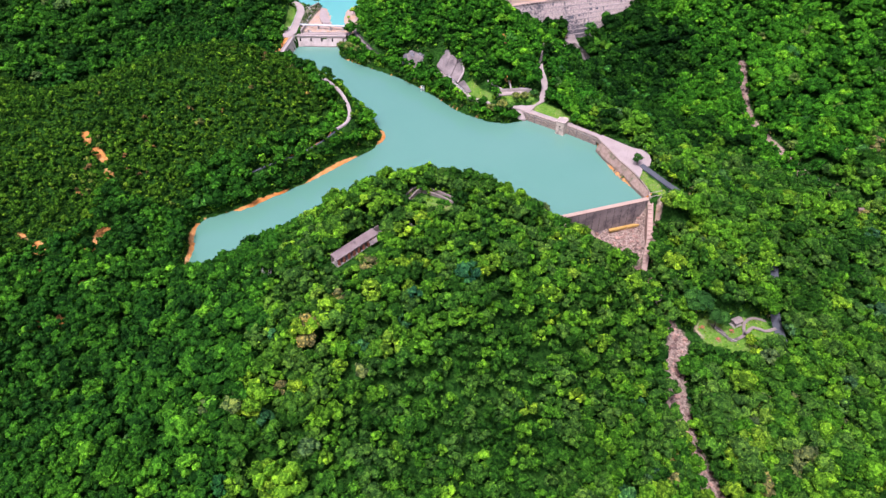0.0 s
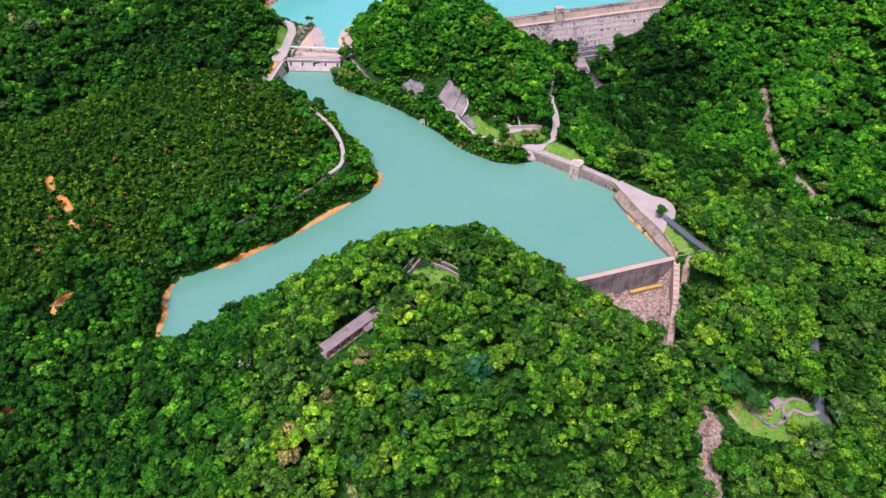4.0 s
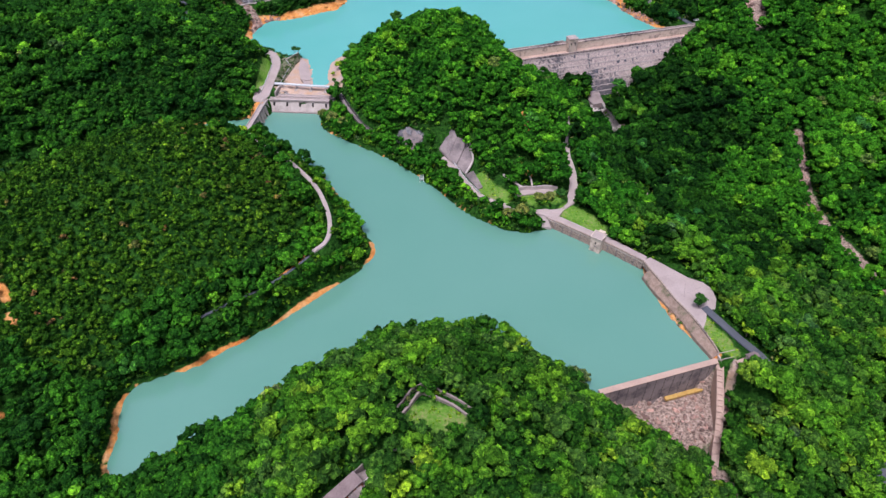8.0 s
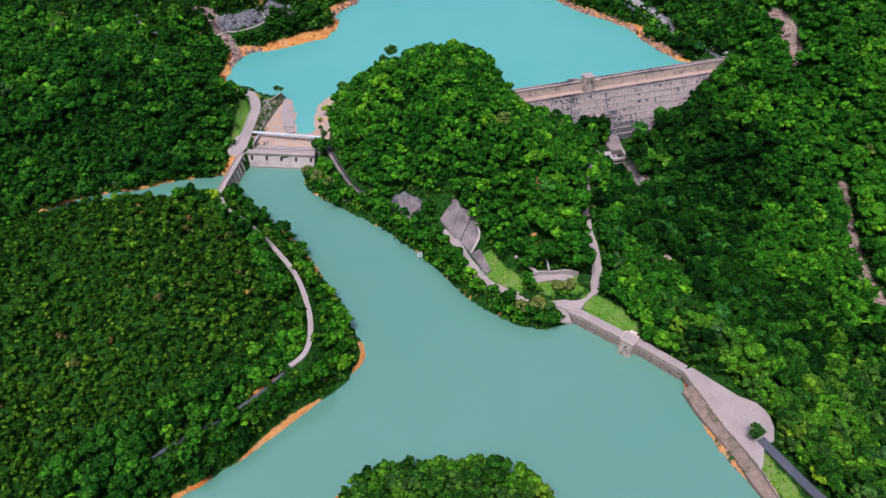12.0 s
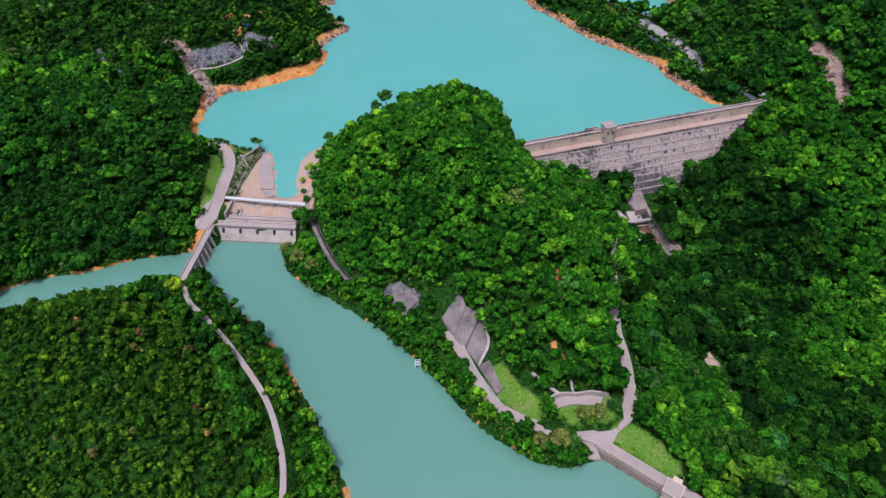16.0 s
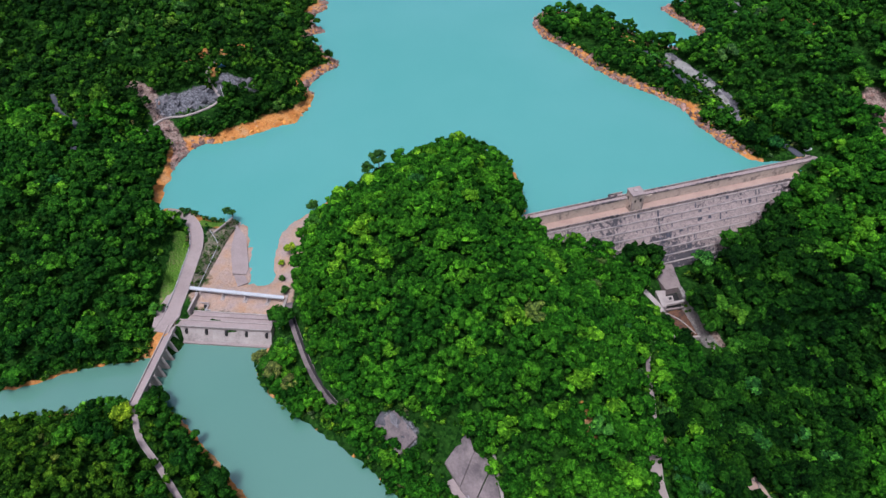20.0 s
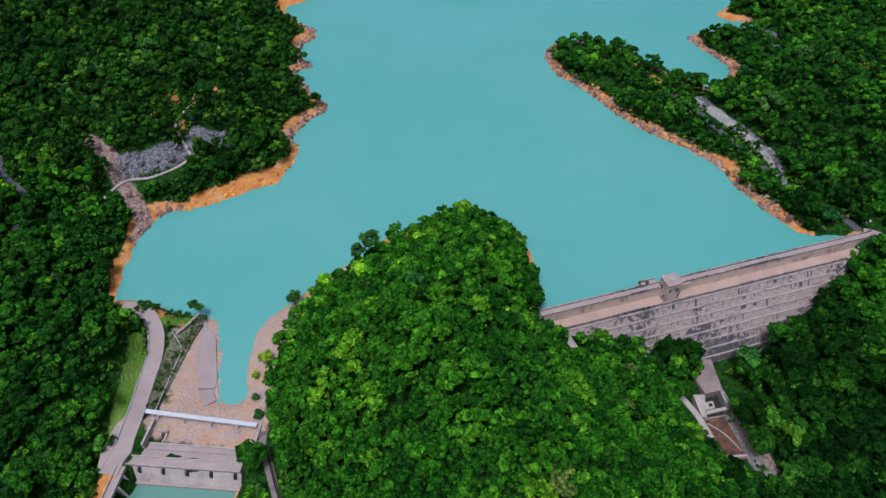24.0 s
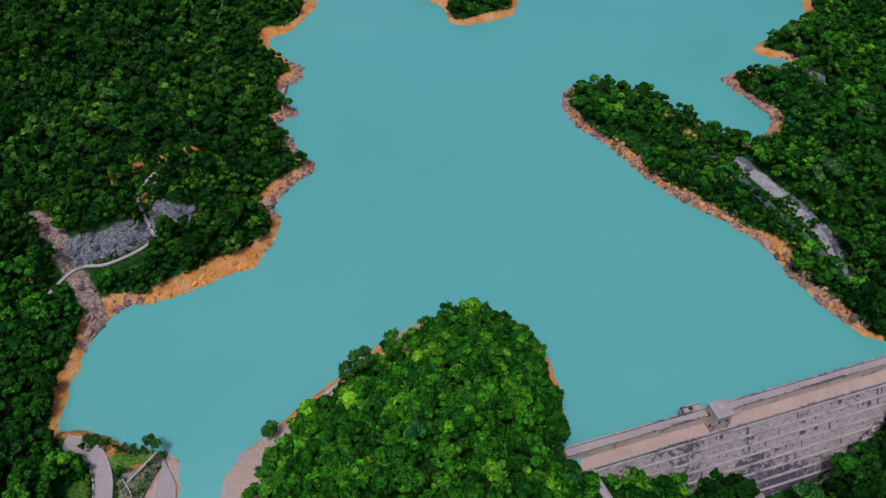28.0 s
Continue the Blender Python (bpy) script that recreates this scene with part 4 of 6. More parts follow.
def slab(poly, z0, z1):
    """A flat piece from its outline; heights may differ from corner to corner."""
    bm = bmesh.new()
    za = [z1] * len(poly) if isinstance(z1, (int, float)) else z1
    top = [bm.verts.new((x, y, z)) for (x, y), z in zip(poly, za)]
    bot = [bm.verts.new((x, y, (z0 if isinstance(z0, (int, float)) else z0[i]))) for i, (x, y) in enumerate(poly)]
    bm.faces.new(top)
    bm.faces.new(bot[::-1])
    for i in range(len(poly)):
        j = (i + 1) % len(poly)
        bm.faces.new((top[i], bot[i], bot[j], top[j]))
    return bm


def ribbon(pts, half, thick, step=2.0, side=0.0, rise=0.0):
    """A strip with thickness along a line of x, y, z; side shifts it to its left."""
    L = resample(pts, step)
    d = np.gradient(L[:, :2], axis=0)
    n = np.column_stack([-d[:, 1], d[:, 0]]) / np.maximum(np.linalg.norm(d, axis=1), 1e-6)[:, None]
    bm = bmesh.new()
    rows = []
    for p, q in zip(L, n):
        c = p[:2] + q * side
        a, b = c + q * half, c - q * half
        z = p[2] + rise
        rows.append([bm.verts.new(v) for v in ((*a, z), (*b, z), (*b, z - thick), (*a, z - thick))])
    for a, b in zip(rows, rows[1:]):
        for i in range(4):
            bm.faces.new((a[i], a[(i + 1) % 4], b[(i + 1) % 4], b[i]))
    bm.faces.new(rows[0])
    bm.faces.new(rows[-1])
    return bm


def tube(bm, a, b, r0, r1, seg=7):
    a, b = Vector(a), Vector(b)
    q = (b - a).to_track_quat("Z", "Y").to_matrix().to_4x4()
    m = Matrix.Translation((a + b) / 2) @ q
    bmesh.ops.create_cone(bm, cap_ends=True, segments=seg, radius1=r0, radius2=r1, depth=(b - a).length, matrix=m)


# ---- roads ----
ROAD_LOOK = {"west_road": (M_PAVE, "pale concrete access road with kerbs beside the weir"), "hill_path": (M_PAVE, "narrow pale concrete path round the western hill"), "hill_track": (M_ASPH, "overgrown grey footpath along the western hill's foot"),
             "shore_road": (M_PAVE, "pale concrete road along the wooded headland"), "park_road": (M_ASPH, "narrow dark asphalt road above the lower dam"), "valley_road": (M_ASPH, "short dark asphalt road beside the picnic lawn"),
             "east_road": (M_ASPH, "narrow dark road behind the eastern bank"), "east_lane": (M_PAVE, "short pale lane bending round the dam's end"),
             "upland_lane": (M_ASPH, "small dark road in a forest clearing"), "headland_lane": (M_PAVE, "narrow pale lane running down through the headland forest"), "outlet_lane": (M_CONC, "pale concrete lane beside the outlet channel"),
             "quarry_path": (M_CONC, "thin pale footpath across the rocky slope")}
for key, (material, text) in ROAD_LOOK.items():
    w, pts = ROADS[key]
    road = tagged(new("road"), text, "road", kind="structure")
    part("carriageway", ribbon(pts, w, 5.0 if key == "outlet_lane" else 0.6, 2.0, 0, 0.7 if key == "quarry_path" else 0.35 if key == "hill_path" else 0.0), material, road)
    if key in ("west_road", "shore_road", "hill_path"):
        for s in (1, -1):
            part("kerb", ribbon(pts, 0.14, 0.7, 2.0, s * (w + 0.1), 0.22), M_CONC, road)


def railing(pts, side, text, gap=3.0, high=1.0):
    L = resample(pts, gap)
    d = np.gradient(L[:, :2], axis=0)
    n = np.column_stack([-d[:, 1], d[:, 0]]) / np.linalg.norm(d, axis=1)[:, None]
    Q = np.column_stack([L[:, :2] + n * side, L[:, 2]])
    rail = tagged(new("railing"), text, "railing")
    for p in Q:
        part("post", boxes((p[0] - 0.07, p[0] + 0.07, p[1] - 0.07, p[1] + 0.07, p[2] - 0.3, p[2] + high)), M_METAL, rail)
    for h in (0.5, 0.95):
        part("rail", ribbon([tuple(q) for q in Q], 0.05, 0.09, 3.0, 0, h), M_METAL, rail)
    return rail


railing(ROADS["west_road"][1][1:8], 2.8, "grey steel railing along the road's outer edge")
railing(ROADS["shore_road"][1][0:4], 1.9, "grey steel railing beside the shore road")

# ---- the masonry dam of the upper reservoir ----
DAM_TURN, DAM_LONG = 15.6, 166.0
dam = thing("masonry_dam", "tall stepped granite masonry dam with dark run-off stains", "dam", 36.2, 543.0, 0.0, DAM_TURN)
part("crest", boxes((0, DAM_LONG, -2.3, 0.7, -9, 3.9)), M_CREST, dam)
part("crest_walkway", boxes((0, DAM_LONG, -1.95, 0.35, 3.9, 4.05)), M_PAVE, dam, "pale paved crest walkway")
part("parapet", boxes((0, DAM_LONG, 0.35, 0.75, 3.9, 4.9), (0, DAM_LONG, 0.3, 0.8, 4.9, 5.05)), M_STONE, dam)
part("parapet", boxes((0, DAM_LONG, -2.4, -1.95, 3.9, 4.7), (0, DAM_LONG, -2.45, -1.9, 4.7, 4.85)), M_STONE, dam)
part("berm", boxes((0, DAM_LONG, -7.0, -2.3, -9, -1.3)), M_STONE, dam)
part("berm_walkway", boxes((0, DAM_LONG, -6.6, -2.35, -1.3, -1.15)), M_TAN, dam, "pale brown walkway on the dam's upper ledge")
part("berm_kerb", boxes((0, DAM_LONG, -7.1, -6.6, -1.3, -0.7)), M_STONE, dam)
y, z = -7.0, -2.6
for k in range(8):
    drop, run, ledge = 3.35, 1.8, 0.55
    part("ledge", boxes((0, DAM_LONG, y - ledge - 0.25, y, z - 0.45, z + 0.05), bev=0.05), M_LEDGE, dam, "weathered projecting stone ledge")
    part("course", prism([(y, z - 0.35), (y - ledge, z - 0.35), (y - ledge - run, z - drop), (y, z - drop)], 0, DAM_LONG, 4), M_STONE, dam)
    y, z = y - ledge - run, z - drop
r = random.Random(4)
for k in range(8):
    yt, zt = -7.0 - 2.35 * k - 0.55, -2.95 - 3.35 * k

    def strip(x0, x1, a, b, name, label, material=M_STAIN):
        ya, yb, za, zb = yt - 1.8 * a, yt - 1.8 * b, zt - 3.0 * a, zt - 3.0 * b
        part(name, prism([(ya + 0.3, za), (ya - 0.07, za), (yb - 0.07, zb), (yb + 0.3, zb)], x0, x1), material, dam, label)
    strip(70.4, 71.4, 0.0, 1.0, "drain_line", "dark seepage line below the drain", M_STAIN)
    if k < 5:
        bm = bmesh.new()
        vs = [bm.verts.new(p) for p in ((69.9, yt - 1.5, zt - 2.75), (71.9, yt - 1.5, zt - 2.75), (70.9, yt - 0.3, zt - 0.2), (69.9, yt - 0.9, zt - 2.75), (71.9, yt - 0.9, zt - 2.75))]
        for f in ((0, 1, 2), (3, 0, 2), (1, 4, 2)):
            bm.faces.new([vs[q] for q in f])
        part("drain_hole", bm, M_DARK, dam, "dark triangular drain opening")
    for n in range(8 + k):
        x = r.triangular(10, 160, 78 + 9 * k)
        wv = r.uniform(0.25, 0.8) if n % 6 else r.uniform(1.4, 3.2)
        strip(x, x + wv, 0.0, r.uniform(0.3, 0.95), "seepage_stain", "dark seepage stain")

gate = thing("gatehouse", "square pale stone gatehouse with a flat roof on the dam crest", "building", 93.0, 557.2, 0.0, DAM_TURN)
part("shell", boxes((-3.3, 3.3, -4.6, 1.4, -1.3, 9.0), bev=0.08), M_CREST, gate)
part("cornice", boxes((-3.5, 3.5, -4.8, 1.6, 8.5, 8.8), bev=0.06), M_STONE, gate)
part("roof", boxes((-3.6, 3.6, -4.9, 1.7, 9.0, 9.4), bev=0.08), M_PAVE, gate, "flat pale concrete roof")
part("roof_hatch", boxes((-1.2, 1.0, -2.2, -0.2, 9.4, 9.7), bev=0.05), M_CONC, gate)
for x in (-3.32, 3.32):
    part("doorway", boxes((x - 0.05, x + 0.05, -1.4, -0.2, 4.05, 6.0)), M_DARK, gate, "dark doorway")
    part("window", boxes((x - 0.05, x + 0.05, -3.8, -3.0, 0.6, 2.4)), M_DARK, gate, "dark narrow window")
for x in (-1.5, 1.5):
    part("window", boxes((x - 0.4, x + 0.4, -4.66, -4.56, 4.4, 6.4)), M_DARK, gate, "dark narrow window")
for x in (-3.3, 2.9):
    part("buttress", boxes((x, x + 0.4, -5.05, -4.5, -1.3, 5.0)), M_STONE, gate)
for k in range(5):
    part("balustrade_block", boxes((4.0 + 1.1 * k, 4.5 + 1.1 * k, -2.9, -2.2, 3.9, 5.6)), M_CREST, gate)
valve = thing("valve_platform", "stone valve platform projecting into the water from the dam", "platform", 86.0, 556.9, 0.0, DAM_TURN)
part("base", boxes((-4.6, 3.2, 0.0, 3.4, -8, 3.6)), M_CREST, valve)
part("parapet", boxes((-4.6, 3.2, 3.0, 3.4, 3.6, 4.7), (-4.6, -4.2, 0, 3.0, 3.6, 4.7)), M_STONE, valve)
# Low block in near-black, painted as the shade of an open hole.
part("shaft_cover", boxes((-1.6, 0.0, 1.6, 3.2, 3.6, 3.9)), M_DARK, valve, "near-black block painted as a dark open shaft")
part("deck", boxes((-4.2, 3.2, 0.0, 3.0, 3.6, 3.7)), M_PAVE, valve)

wall_e = tagged(new("abutment_wall"), "pale stepped stone wall along the dam's wooded end", "wall")
A = [(184, 577, -1), (180, 574, -3), (173, 568.5, -10), (163, 561, -15.5), (153, 553, -20), (142, 545, -25), (130, 538, -29)]
part("coping", ribbon(A, 0.55, 3.0, 3.0, 0, 0.6), M_STONE, wall_e)
for k in range(14):
    t = (k + 0.5) / 14
    x, y, z = (np.array(A[0]) * (1 - t) + np.array(A[-1]) * t)
    part("step", boxes((-0.7, 0.7, -0.5, 0.5, -1.2, 0.35)), M_STONE, wall_e)
    wall_e.children[-1].matrix_basis = pose(x, y - 1.5 * np.sin(t * 3.14), z + 1.4, 0, 0, 34)
west_stair = tagged(new("abutment_stair"), "narrow concrete stairs beside the dam's western end", "stairs")
part("flight", ribbon([(45, 538, -1), (49, 531, -3.0), (54, 524, -6)], 1.4, 1.2), M_CONC, west_stair)
part("wall", ribbon([(45, 538, -1), (49, 531, -3.0), (54, 524, -6)], 0.2, 1.8, 2.0, 1.1, 0.7), M_CONC, west_stair)

# ---- outlet works at the foot of the dam ----
out = tagged(new("outlet_works"), "concrete outlet chamber with dark openings below the dam", "outlet")
part("apron", slab([(103.5, 544), (116.5, 545.5), (117, 529.5), (109, 527.5)], -32, -26.6), M_DARKC, out)
part("side_wall", slab([(103.8, 527.5), (108.8, 527.5), (106.6, 516.5), (104.6, 517)], -33, -27.2), M_CONC, out)
part("side_wall", slab([(115.6, 529.2), (117, 529.2), (117.6, 519.5), (116.2, 519.5)], -33, -26.6), M_RUBBLE, out)
# The chamber's shade is put into the floor's near-black colour.
part("shaft_floor", slab([(107.5, 527.6), (115.8, 529), (116.2, 519.5), (106.6, 516.5)], -33, -30.8), M_DARK, out, "chamber floor painted near-black for the shade inside")
part("beam", slab([(106.6, 519.6), (116.4, 521.6), (116.4, 520.3), (106.6, 518)], -28.6, -27.2), M_CONC, out)
part("cover_slab", slab([(107, 523.6), (111.6, 524.6), (111.6, 521.2), (107, 520.2)], -28.2, -27.6), M_CONC, out)
part("hatch", slab([(109.2, 523.2), (110.8, 523.5), (110.8, 522), (109.2, 521.7)], -27.6, -27.5), M_DARK, out)
part("beam", slab([(106.6, 517.4), (116.4, 519.2), (116.4, 518.4), (106.6, 516.6)], -30.6, -29.4), M_DARKC, out)
out.matrix_basis = pose(-1.0, -6.0, 0)
chan = tagged(new("outlet_channel"), "rubble-walled channel with rust-coloured bed", "channel")
part("bed", slab([(106.8, 516.4), (116, 518.2), (119.5, 501), (109.8, 500)], -33, -31.0), M_OCHRE, chan, "rust-brown channel bed")
for a, b, c, d in (((117, 529), (121.2, 511), (118, 508), (115.6, 519)), ((121.2, 511), (122.4, 499), (119.4, 499), (118, 508)), ((122.4, 499), (127, 488), (124, 487), (119.4, 499))):
    part("rubble_wall", slab([a, b, c, d], -36, [-26, -26.4, -31, -31]), M_RUBBLE, chan)
part("cross_wall", slab([(109.6, 500.6), (119.4, 501.4), (119.4, 500.4), (109.6, 499.6)], -34, -29.9), M_CONC, chan)
part("pipe", ribbon([(107.5, 515.5, -30.4), (113, 511, -30.4), (118, 503, -30.4)], 0.22, 0.4), M_CONC, chan)

chan.matrix_basis = pose(-1.0, -6.0, 0)

# ---- lower dam with its spillway ----
low = thing("lower_dam", "straight concrete gravity dam with dark vertical streaks", "dam", 112.2, 266.6, 0.0, 180 + 16.5)
part("wall", prism([(1.3, -24), (1.3, -1.2), (-1.1, -1.2), (-1.1, -16.5), (-2.6, -24)][::-1], 0, 54, 6), M_DARKC, low)
low.children[-1].matrix_basis = Matrix.Scale(-1, 4, (0, 1, 0))
part("crest_slab", boxes((0, 54, -1.3, 1.3, -1.2, -0.9), bev=0.05), M_TAN, low, "pale brown concrete crest slab")
part("sill", boxes((3, 22, 1.1, 2.9, -17.0, -15.9)), M_SILL, low, "rust-orange stained concrete sill")
for k in range(12):
    part("joint", boxes((3.5 + k * 4.2, 3.62 + k * 4.2, 1.08, 1.16, -16.4, -1.2)), M_DARK, low)
wing = tagged(new("spillway_wall"), "pale stepped concrete wing wall beside the spillway", "wall")
W = [(113.4, 267.5, -0.8), (112.6, 261.5, -4.0), (111.6, 255, -8.0), (110, 246.5, -12.5), (107, 237, -17.0), (104.5, 229, -20.5)]
part("wall", ribbon(W, 1.3, 9.0, 2.0), M_TAN, wing)
part("coping", ribbon(W, 0.25, 1.0, 2.0, 1.2, 0.6), M_TAN, wing)
for k in range(16):
    x, y, z = np.array(resample(W, 1.0))[min(2 + k * 2, len(resample(W, 1.0)) - 1)]
    ob = part("step", boxes((-1.0, 1.0, -0.6, 0.6, -0.4, 0.25)), M_TAN, wing)
    ob.matrix_basis = pose(x, y, z, 0, 0, -14)
end = thing("dam_abutment", "small concrete abutment platform at the dam's end", "platform", 115.6, 267.6, 0.0, 14)
part("slab", boxes((-3, 5, -1.7, 1.7, -3, 0.7)), M_CONC, end)
part("parapet", boxes((-3, 5, -1.7, -1.45, 0.7, 1.4), (-3, 5, 1.45, 1.7, 0.7, 1.4)), M_PAVE, end)

# ---- causeway dam with its tower ----
cause = tagged(new("causeway_dam"), "long low masonry causeway wall with a pale paved top", "dam", kind="")
C1 = [(52.5, 358.6, 2.9), (57, 355.1, 2.8), (64.4, 349.4, 2.7), (72.5, 343.1, 2.7), (80.6, 337.6, 2.7), (88, 331, 2.7), (94.8, 324.8, 2.7)]
part("wall", ribbon(C1, 2.2, 8.0, 2.0), M_BROWNWALL, cause)
part("paving", ribbon(C1, 2.0, 0.25, 2.0, 0, 0.12), M_PAVE, cause, "pale pinkish concrete paving")
C2 = [(93.6, 323.4, 2.7), (95.4, 317.6, 2.8), (98.6, 308.5, 2.9), (101.9, 298.3, 2.9), (106.1, 289.0, 2.8), (109.6, 280, 2.4), (112.2, 272, 1.6), (113, 268.6, 0.8)]
part("parapet", ribbon(C1[1:], 0.2, 1.3, 2.0, -2.05, 0.55), M_BROWNWALL, cause)
part("edge_kerb", ribbon(C1[:5], 0.18, 0.8, 2.0, 2.1, 0.3), M_CONC, cause)
part("parapet", ribbon(C2, 0.28, 3.0, 2.0, 0, 0.6), M_BROWNWALL, cause)
part("string_course", ribbon(C1, 0.12, 0.3, 2.0, -2.25, -0.5), M_CONC, cause, "pale string course under the parapet")
for k, p in enumerate(resample(C1, 4.2)[1:-1]):
    if not 70 < p[0] < 80:
        ob = part("buttress", boxes((-0.25, 0.25, -0.3, 0.12, -6.2, -0.8)), M_DARKC, cause)
        ob.matrix_basis = pose(p[0] - 0.6 * 2.2, p[1] - 0.8 * 2.2, p[2], 0, 0, -37)
bank = tagged(new("paved_bank"), "sloping stone-paved bank between the paving and the water", "bank", kind="structure")
for k in range(6):
    (xa, ya, za), (xb, yb, zb) = C2[k + 1], C2[k + 2] if k < 6 else C2[-1]
    wa, wb = 2.9 + 0.6 * math.sin(k * 1.9), 2.9 + 0.6 * math.sin((k + 1) * 1.9)
    part("facing", slab([(xa - 0.3, ya), (xa - 0.3 - wa * 0.93, ya - wa * 0.36), (xb - 0.3 - wb * 0.93, yb - wb * 0.36), (xb - 0.3, yb)], -4.0, [za - 0.2, -0.7, -0.7, zb - 0.2]), M_BANK, bank)
ramp_slab = tagged(new("boat_ramp"), "small sloping concrete slab beside the causeway's end", "ramp", kind="structure")
part("slab", slab([(46.5, 358.6), (51.5, 357.2), (53.8, 353.2), (48.5, 354)], -4.0, [3.2, 3.0, -1.2, -1.2]), M_PAVE, ramp_slab)
junction = tagged(new("junction"), "broad pale concrete road junction at the causeway's end", "pavement", kind="structure")
part("slab", slab([(45, 363.4), (46, 359.2), (51.3, 357.2), (56.5, 355.2), (60.5, 361.2), (66.5, 365.8), (70.6, 373), (70.8, 381), (66.4, 381), (64, 372.5), (59, 366.6), (52.5, 364.2)], 2.4, [3.86, 3.76, 3.2, 3.1, 3.8, 4.5, 5.1, 6.05, 6.05, 5.0, 4.2, 3.9]), M_PAVE, junction)
apron = tagged(new("apron"), "broad pale concrete turning area above the rocky bank", "pavement", kind="structure")
part("slab", slab([(93.8, 324.2), (95.6, 318), (98.8, 309), (102.2, 298.6), (106.4, 289.4), (109.8, 281), (112.2, 285.5), (114.2, 291), (118.2, 292), (120.4, 297.7), (120.6, 304.1), (117.5, 308.6), (111.7, 311.7), (104.7, 318.6), (97.5, 325.6)], 1.4, 3.0), M_PAVE, apron)
for x, y, tr_ in ((102, 313, 20), (108, 304, 70), (113, 304, 25)):
    ob = part("expansion_joint", boxes((-5, 5, -0.04, 0.04, 3.002, 3.016)), M_DARKC, apron)
    ob.matrix_basis = pose(x, y, 0, 0, 0, tr_)
tower = thing("valve_tower", "square pale stone valve tower standing in the water", "tower", 74.5, 338.3, 0.0, -36)
part("shaft", prism([(-2.9, -8), (2.6, -8), (2.4, 5.2), (-2.5, 5.2)], -2.7, 2.7, 1), M_CREST, tower)
part("top_course", boxes((-2.9, 2.9, -2.8, 2.7, 5.2, 5.8), bev=0.06), M_CREST, tower)
part("roof", boxes((-3.1, 3.1, -3.0, 2.9, 5.8, 6.3), bev=0.08), M_PAVE, tower, "flat pale roof slab")
part("roof_curb", boxes((-3.1, 3.1, -3.0, -2.75, 6.3, 6.5), (-3.1, 3.1, 2.65, 2.9, 6.3, 6.5), (-3.1, -2.85, -2.75, 2.65, 6.3, 6.5), (2.85, 3.1, -2.75, 2.65, 6.3, 6.5)), M_CREST, tower)
part("window", boxes((-0.4, 0.4, -2.72, -2.6, 2.4, 3.6)), M_DARK, tower)
part("rear_room", boxes((-1.6, 1.6, 2.5, 5.0, 4.6, 6.0), bev=0.05), M_CREST, tower)

hut = thing("gate_hut", "small hut with a grey pitched roof beside the road", "hut", 124.3, 264.0, 2.6, 20)
part("shell", boxes((-2.0, 2.0, -1.5, 1.5, -0.6, 2.2)), M_CONC, hut)
part("roof", prism([(-2.0, 2.1), (0, 3.1), (2.0, 2.1), (2.0, 2.25), (0, 3.28), (-2.0, 2.25)], -2.4, 2.4), M_ROOF, hut, "grey pitched metal roof")
part("door", boxes((-0.45, 0.45, -1.56, -1.48, 0, 1.9)), M_DARK, hut)
part("forecourt", boxes((-6, 2.2, -2.4, 2.0, -0.9, -0.15)), M_TAN, hut)

# ---- weir, bridges and pipe at the western neck ----
weir = thing("weir", "pale concrete overflow weir with a walkway deck and buttresses", "weir", -116.5, 480.0, 0.0, -5.0)
part("deck", boxes((-1, 41, -1.9, 1.5, 3.2, 4.1), bev=0.06), M_PAVE, weir)
part("apron_deck", boxes((0, 40, 1.65, 5.6, 1.0, 2.9)), M_PAVE, weir, "pinkish concrete apron behind the walkway")
part("deck_kerb", boxes((-1, 41, -2.0, -1.65, 4.1, 4.6), (-1, 41, 1.25, 1.6, 4.1, 4.6)), M_CONC, weir)
part("face", prism([(-1.2, 3.2), (1.5, 3.2), (1.5, -8), (-5.6, -8), (-5.0, -2.1)], -1, 41, 5), M_CONC, weir)
part("toe", boxes((-1, 41, -6.0, -4.9, -8, -1.8)), M_PAVE, weir)
for k in range(5):
    x = 3 + 8.6 * k
    part("buttress", prism([(-3.4, 0.2), (-1.2, 0.0), (-1.0, 3.2), (-1.9, 3.2)], x, x + 1.0), M_CONC, weir)
    part("outlet_gap", boxes((x + 1.2, x + 2.1, -3.2, -1.0, 0.6, 2.6)), M_DARK, weir)
part("rear_beam", boxes((5, 42, 4.6, 6.6, 1.2, 3.5), bev=0.06), M_PAVE, weir)
part("stilling_floor", boxes((-1, 41, 1.5, 4.6, 0.4, 1.2)), M_DARKC, weir)
part("rear_coping", boxes((5, 42, 6.6, 7.1, 1.6, 3.9)), M_CONC, weir)
chamber = thing("gate_chamber", "small open concrete gate chamber with a dark pit", "chamber", -109.0, 486.5, 0.0, -8)
part("wall", boxes((-3.4, -2.6, -2.5, 8, 0, 6.2)), M_CONC, chamber)
part("wall", boxes((-2.6, 2.6, 4.6, 5.2, 0, 3.4)), M_CONC, chamber)
part("pit", boxes((-2.2, 2.2, 0, 4.4, 1.2, 2.5)), M_DARK, chamber)
part("pit_rim", boxes((-2.6, 2.6, -0.4, 0, 1.5, 3.0), (2.2, 2.8, 0, 4.4, 1.5, 3.0)), M_CONC, chamber)
for k in range(3):
    part("screw_gate", boxes((2.9 + 0.9 * k, 3.2 + 0.9 * k, 0.5, 0.9, 1.5, 4.4)), M_METAL, chamber)
pipe = thing("pipe_bridge", "long light grey pipe bridge on concrete legs", "pipe", -116.5, 498.5, 0.0, -8.6)
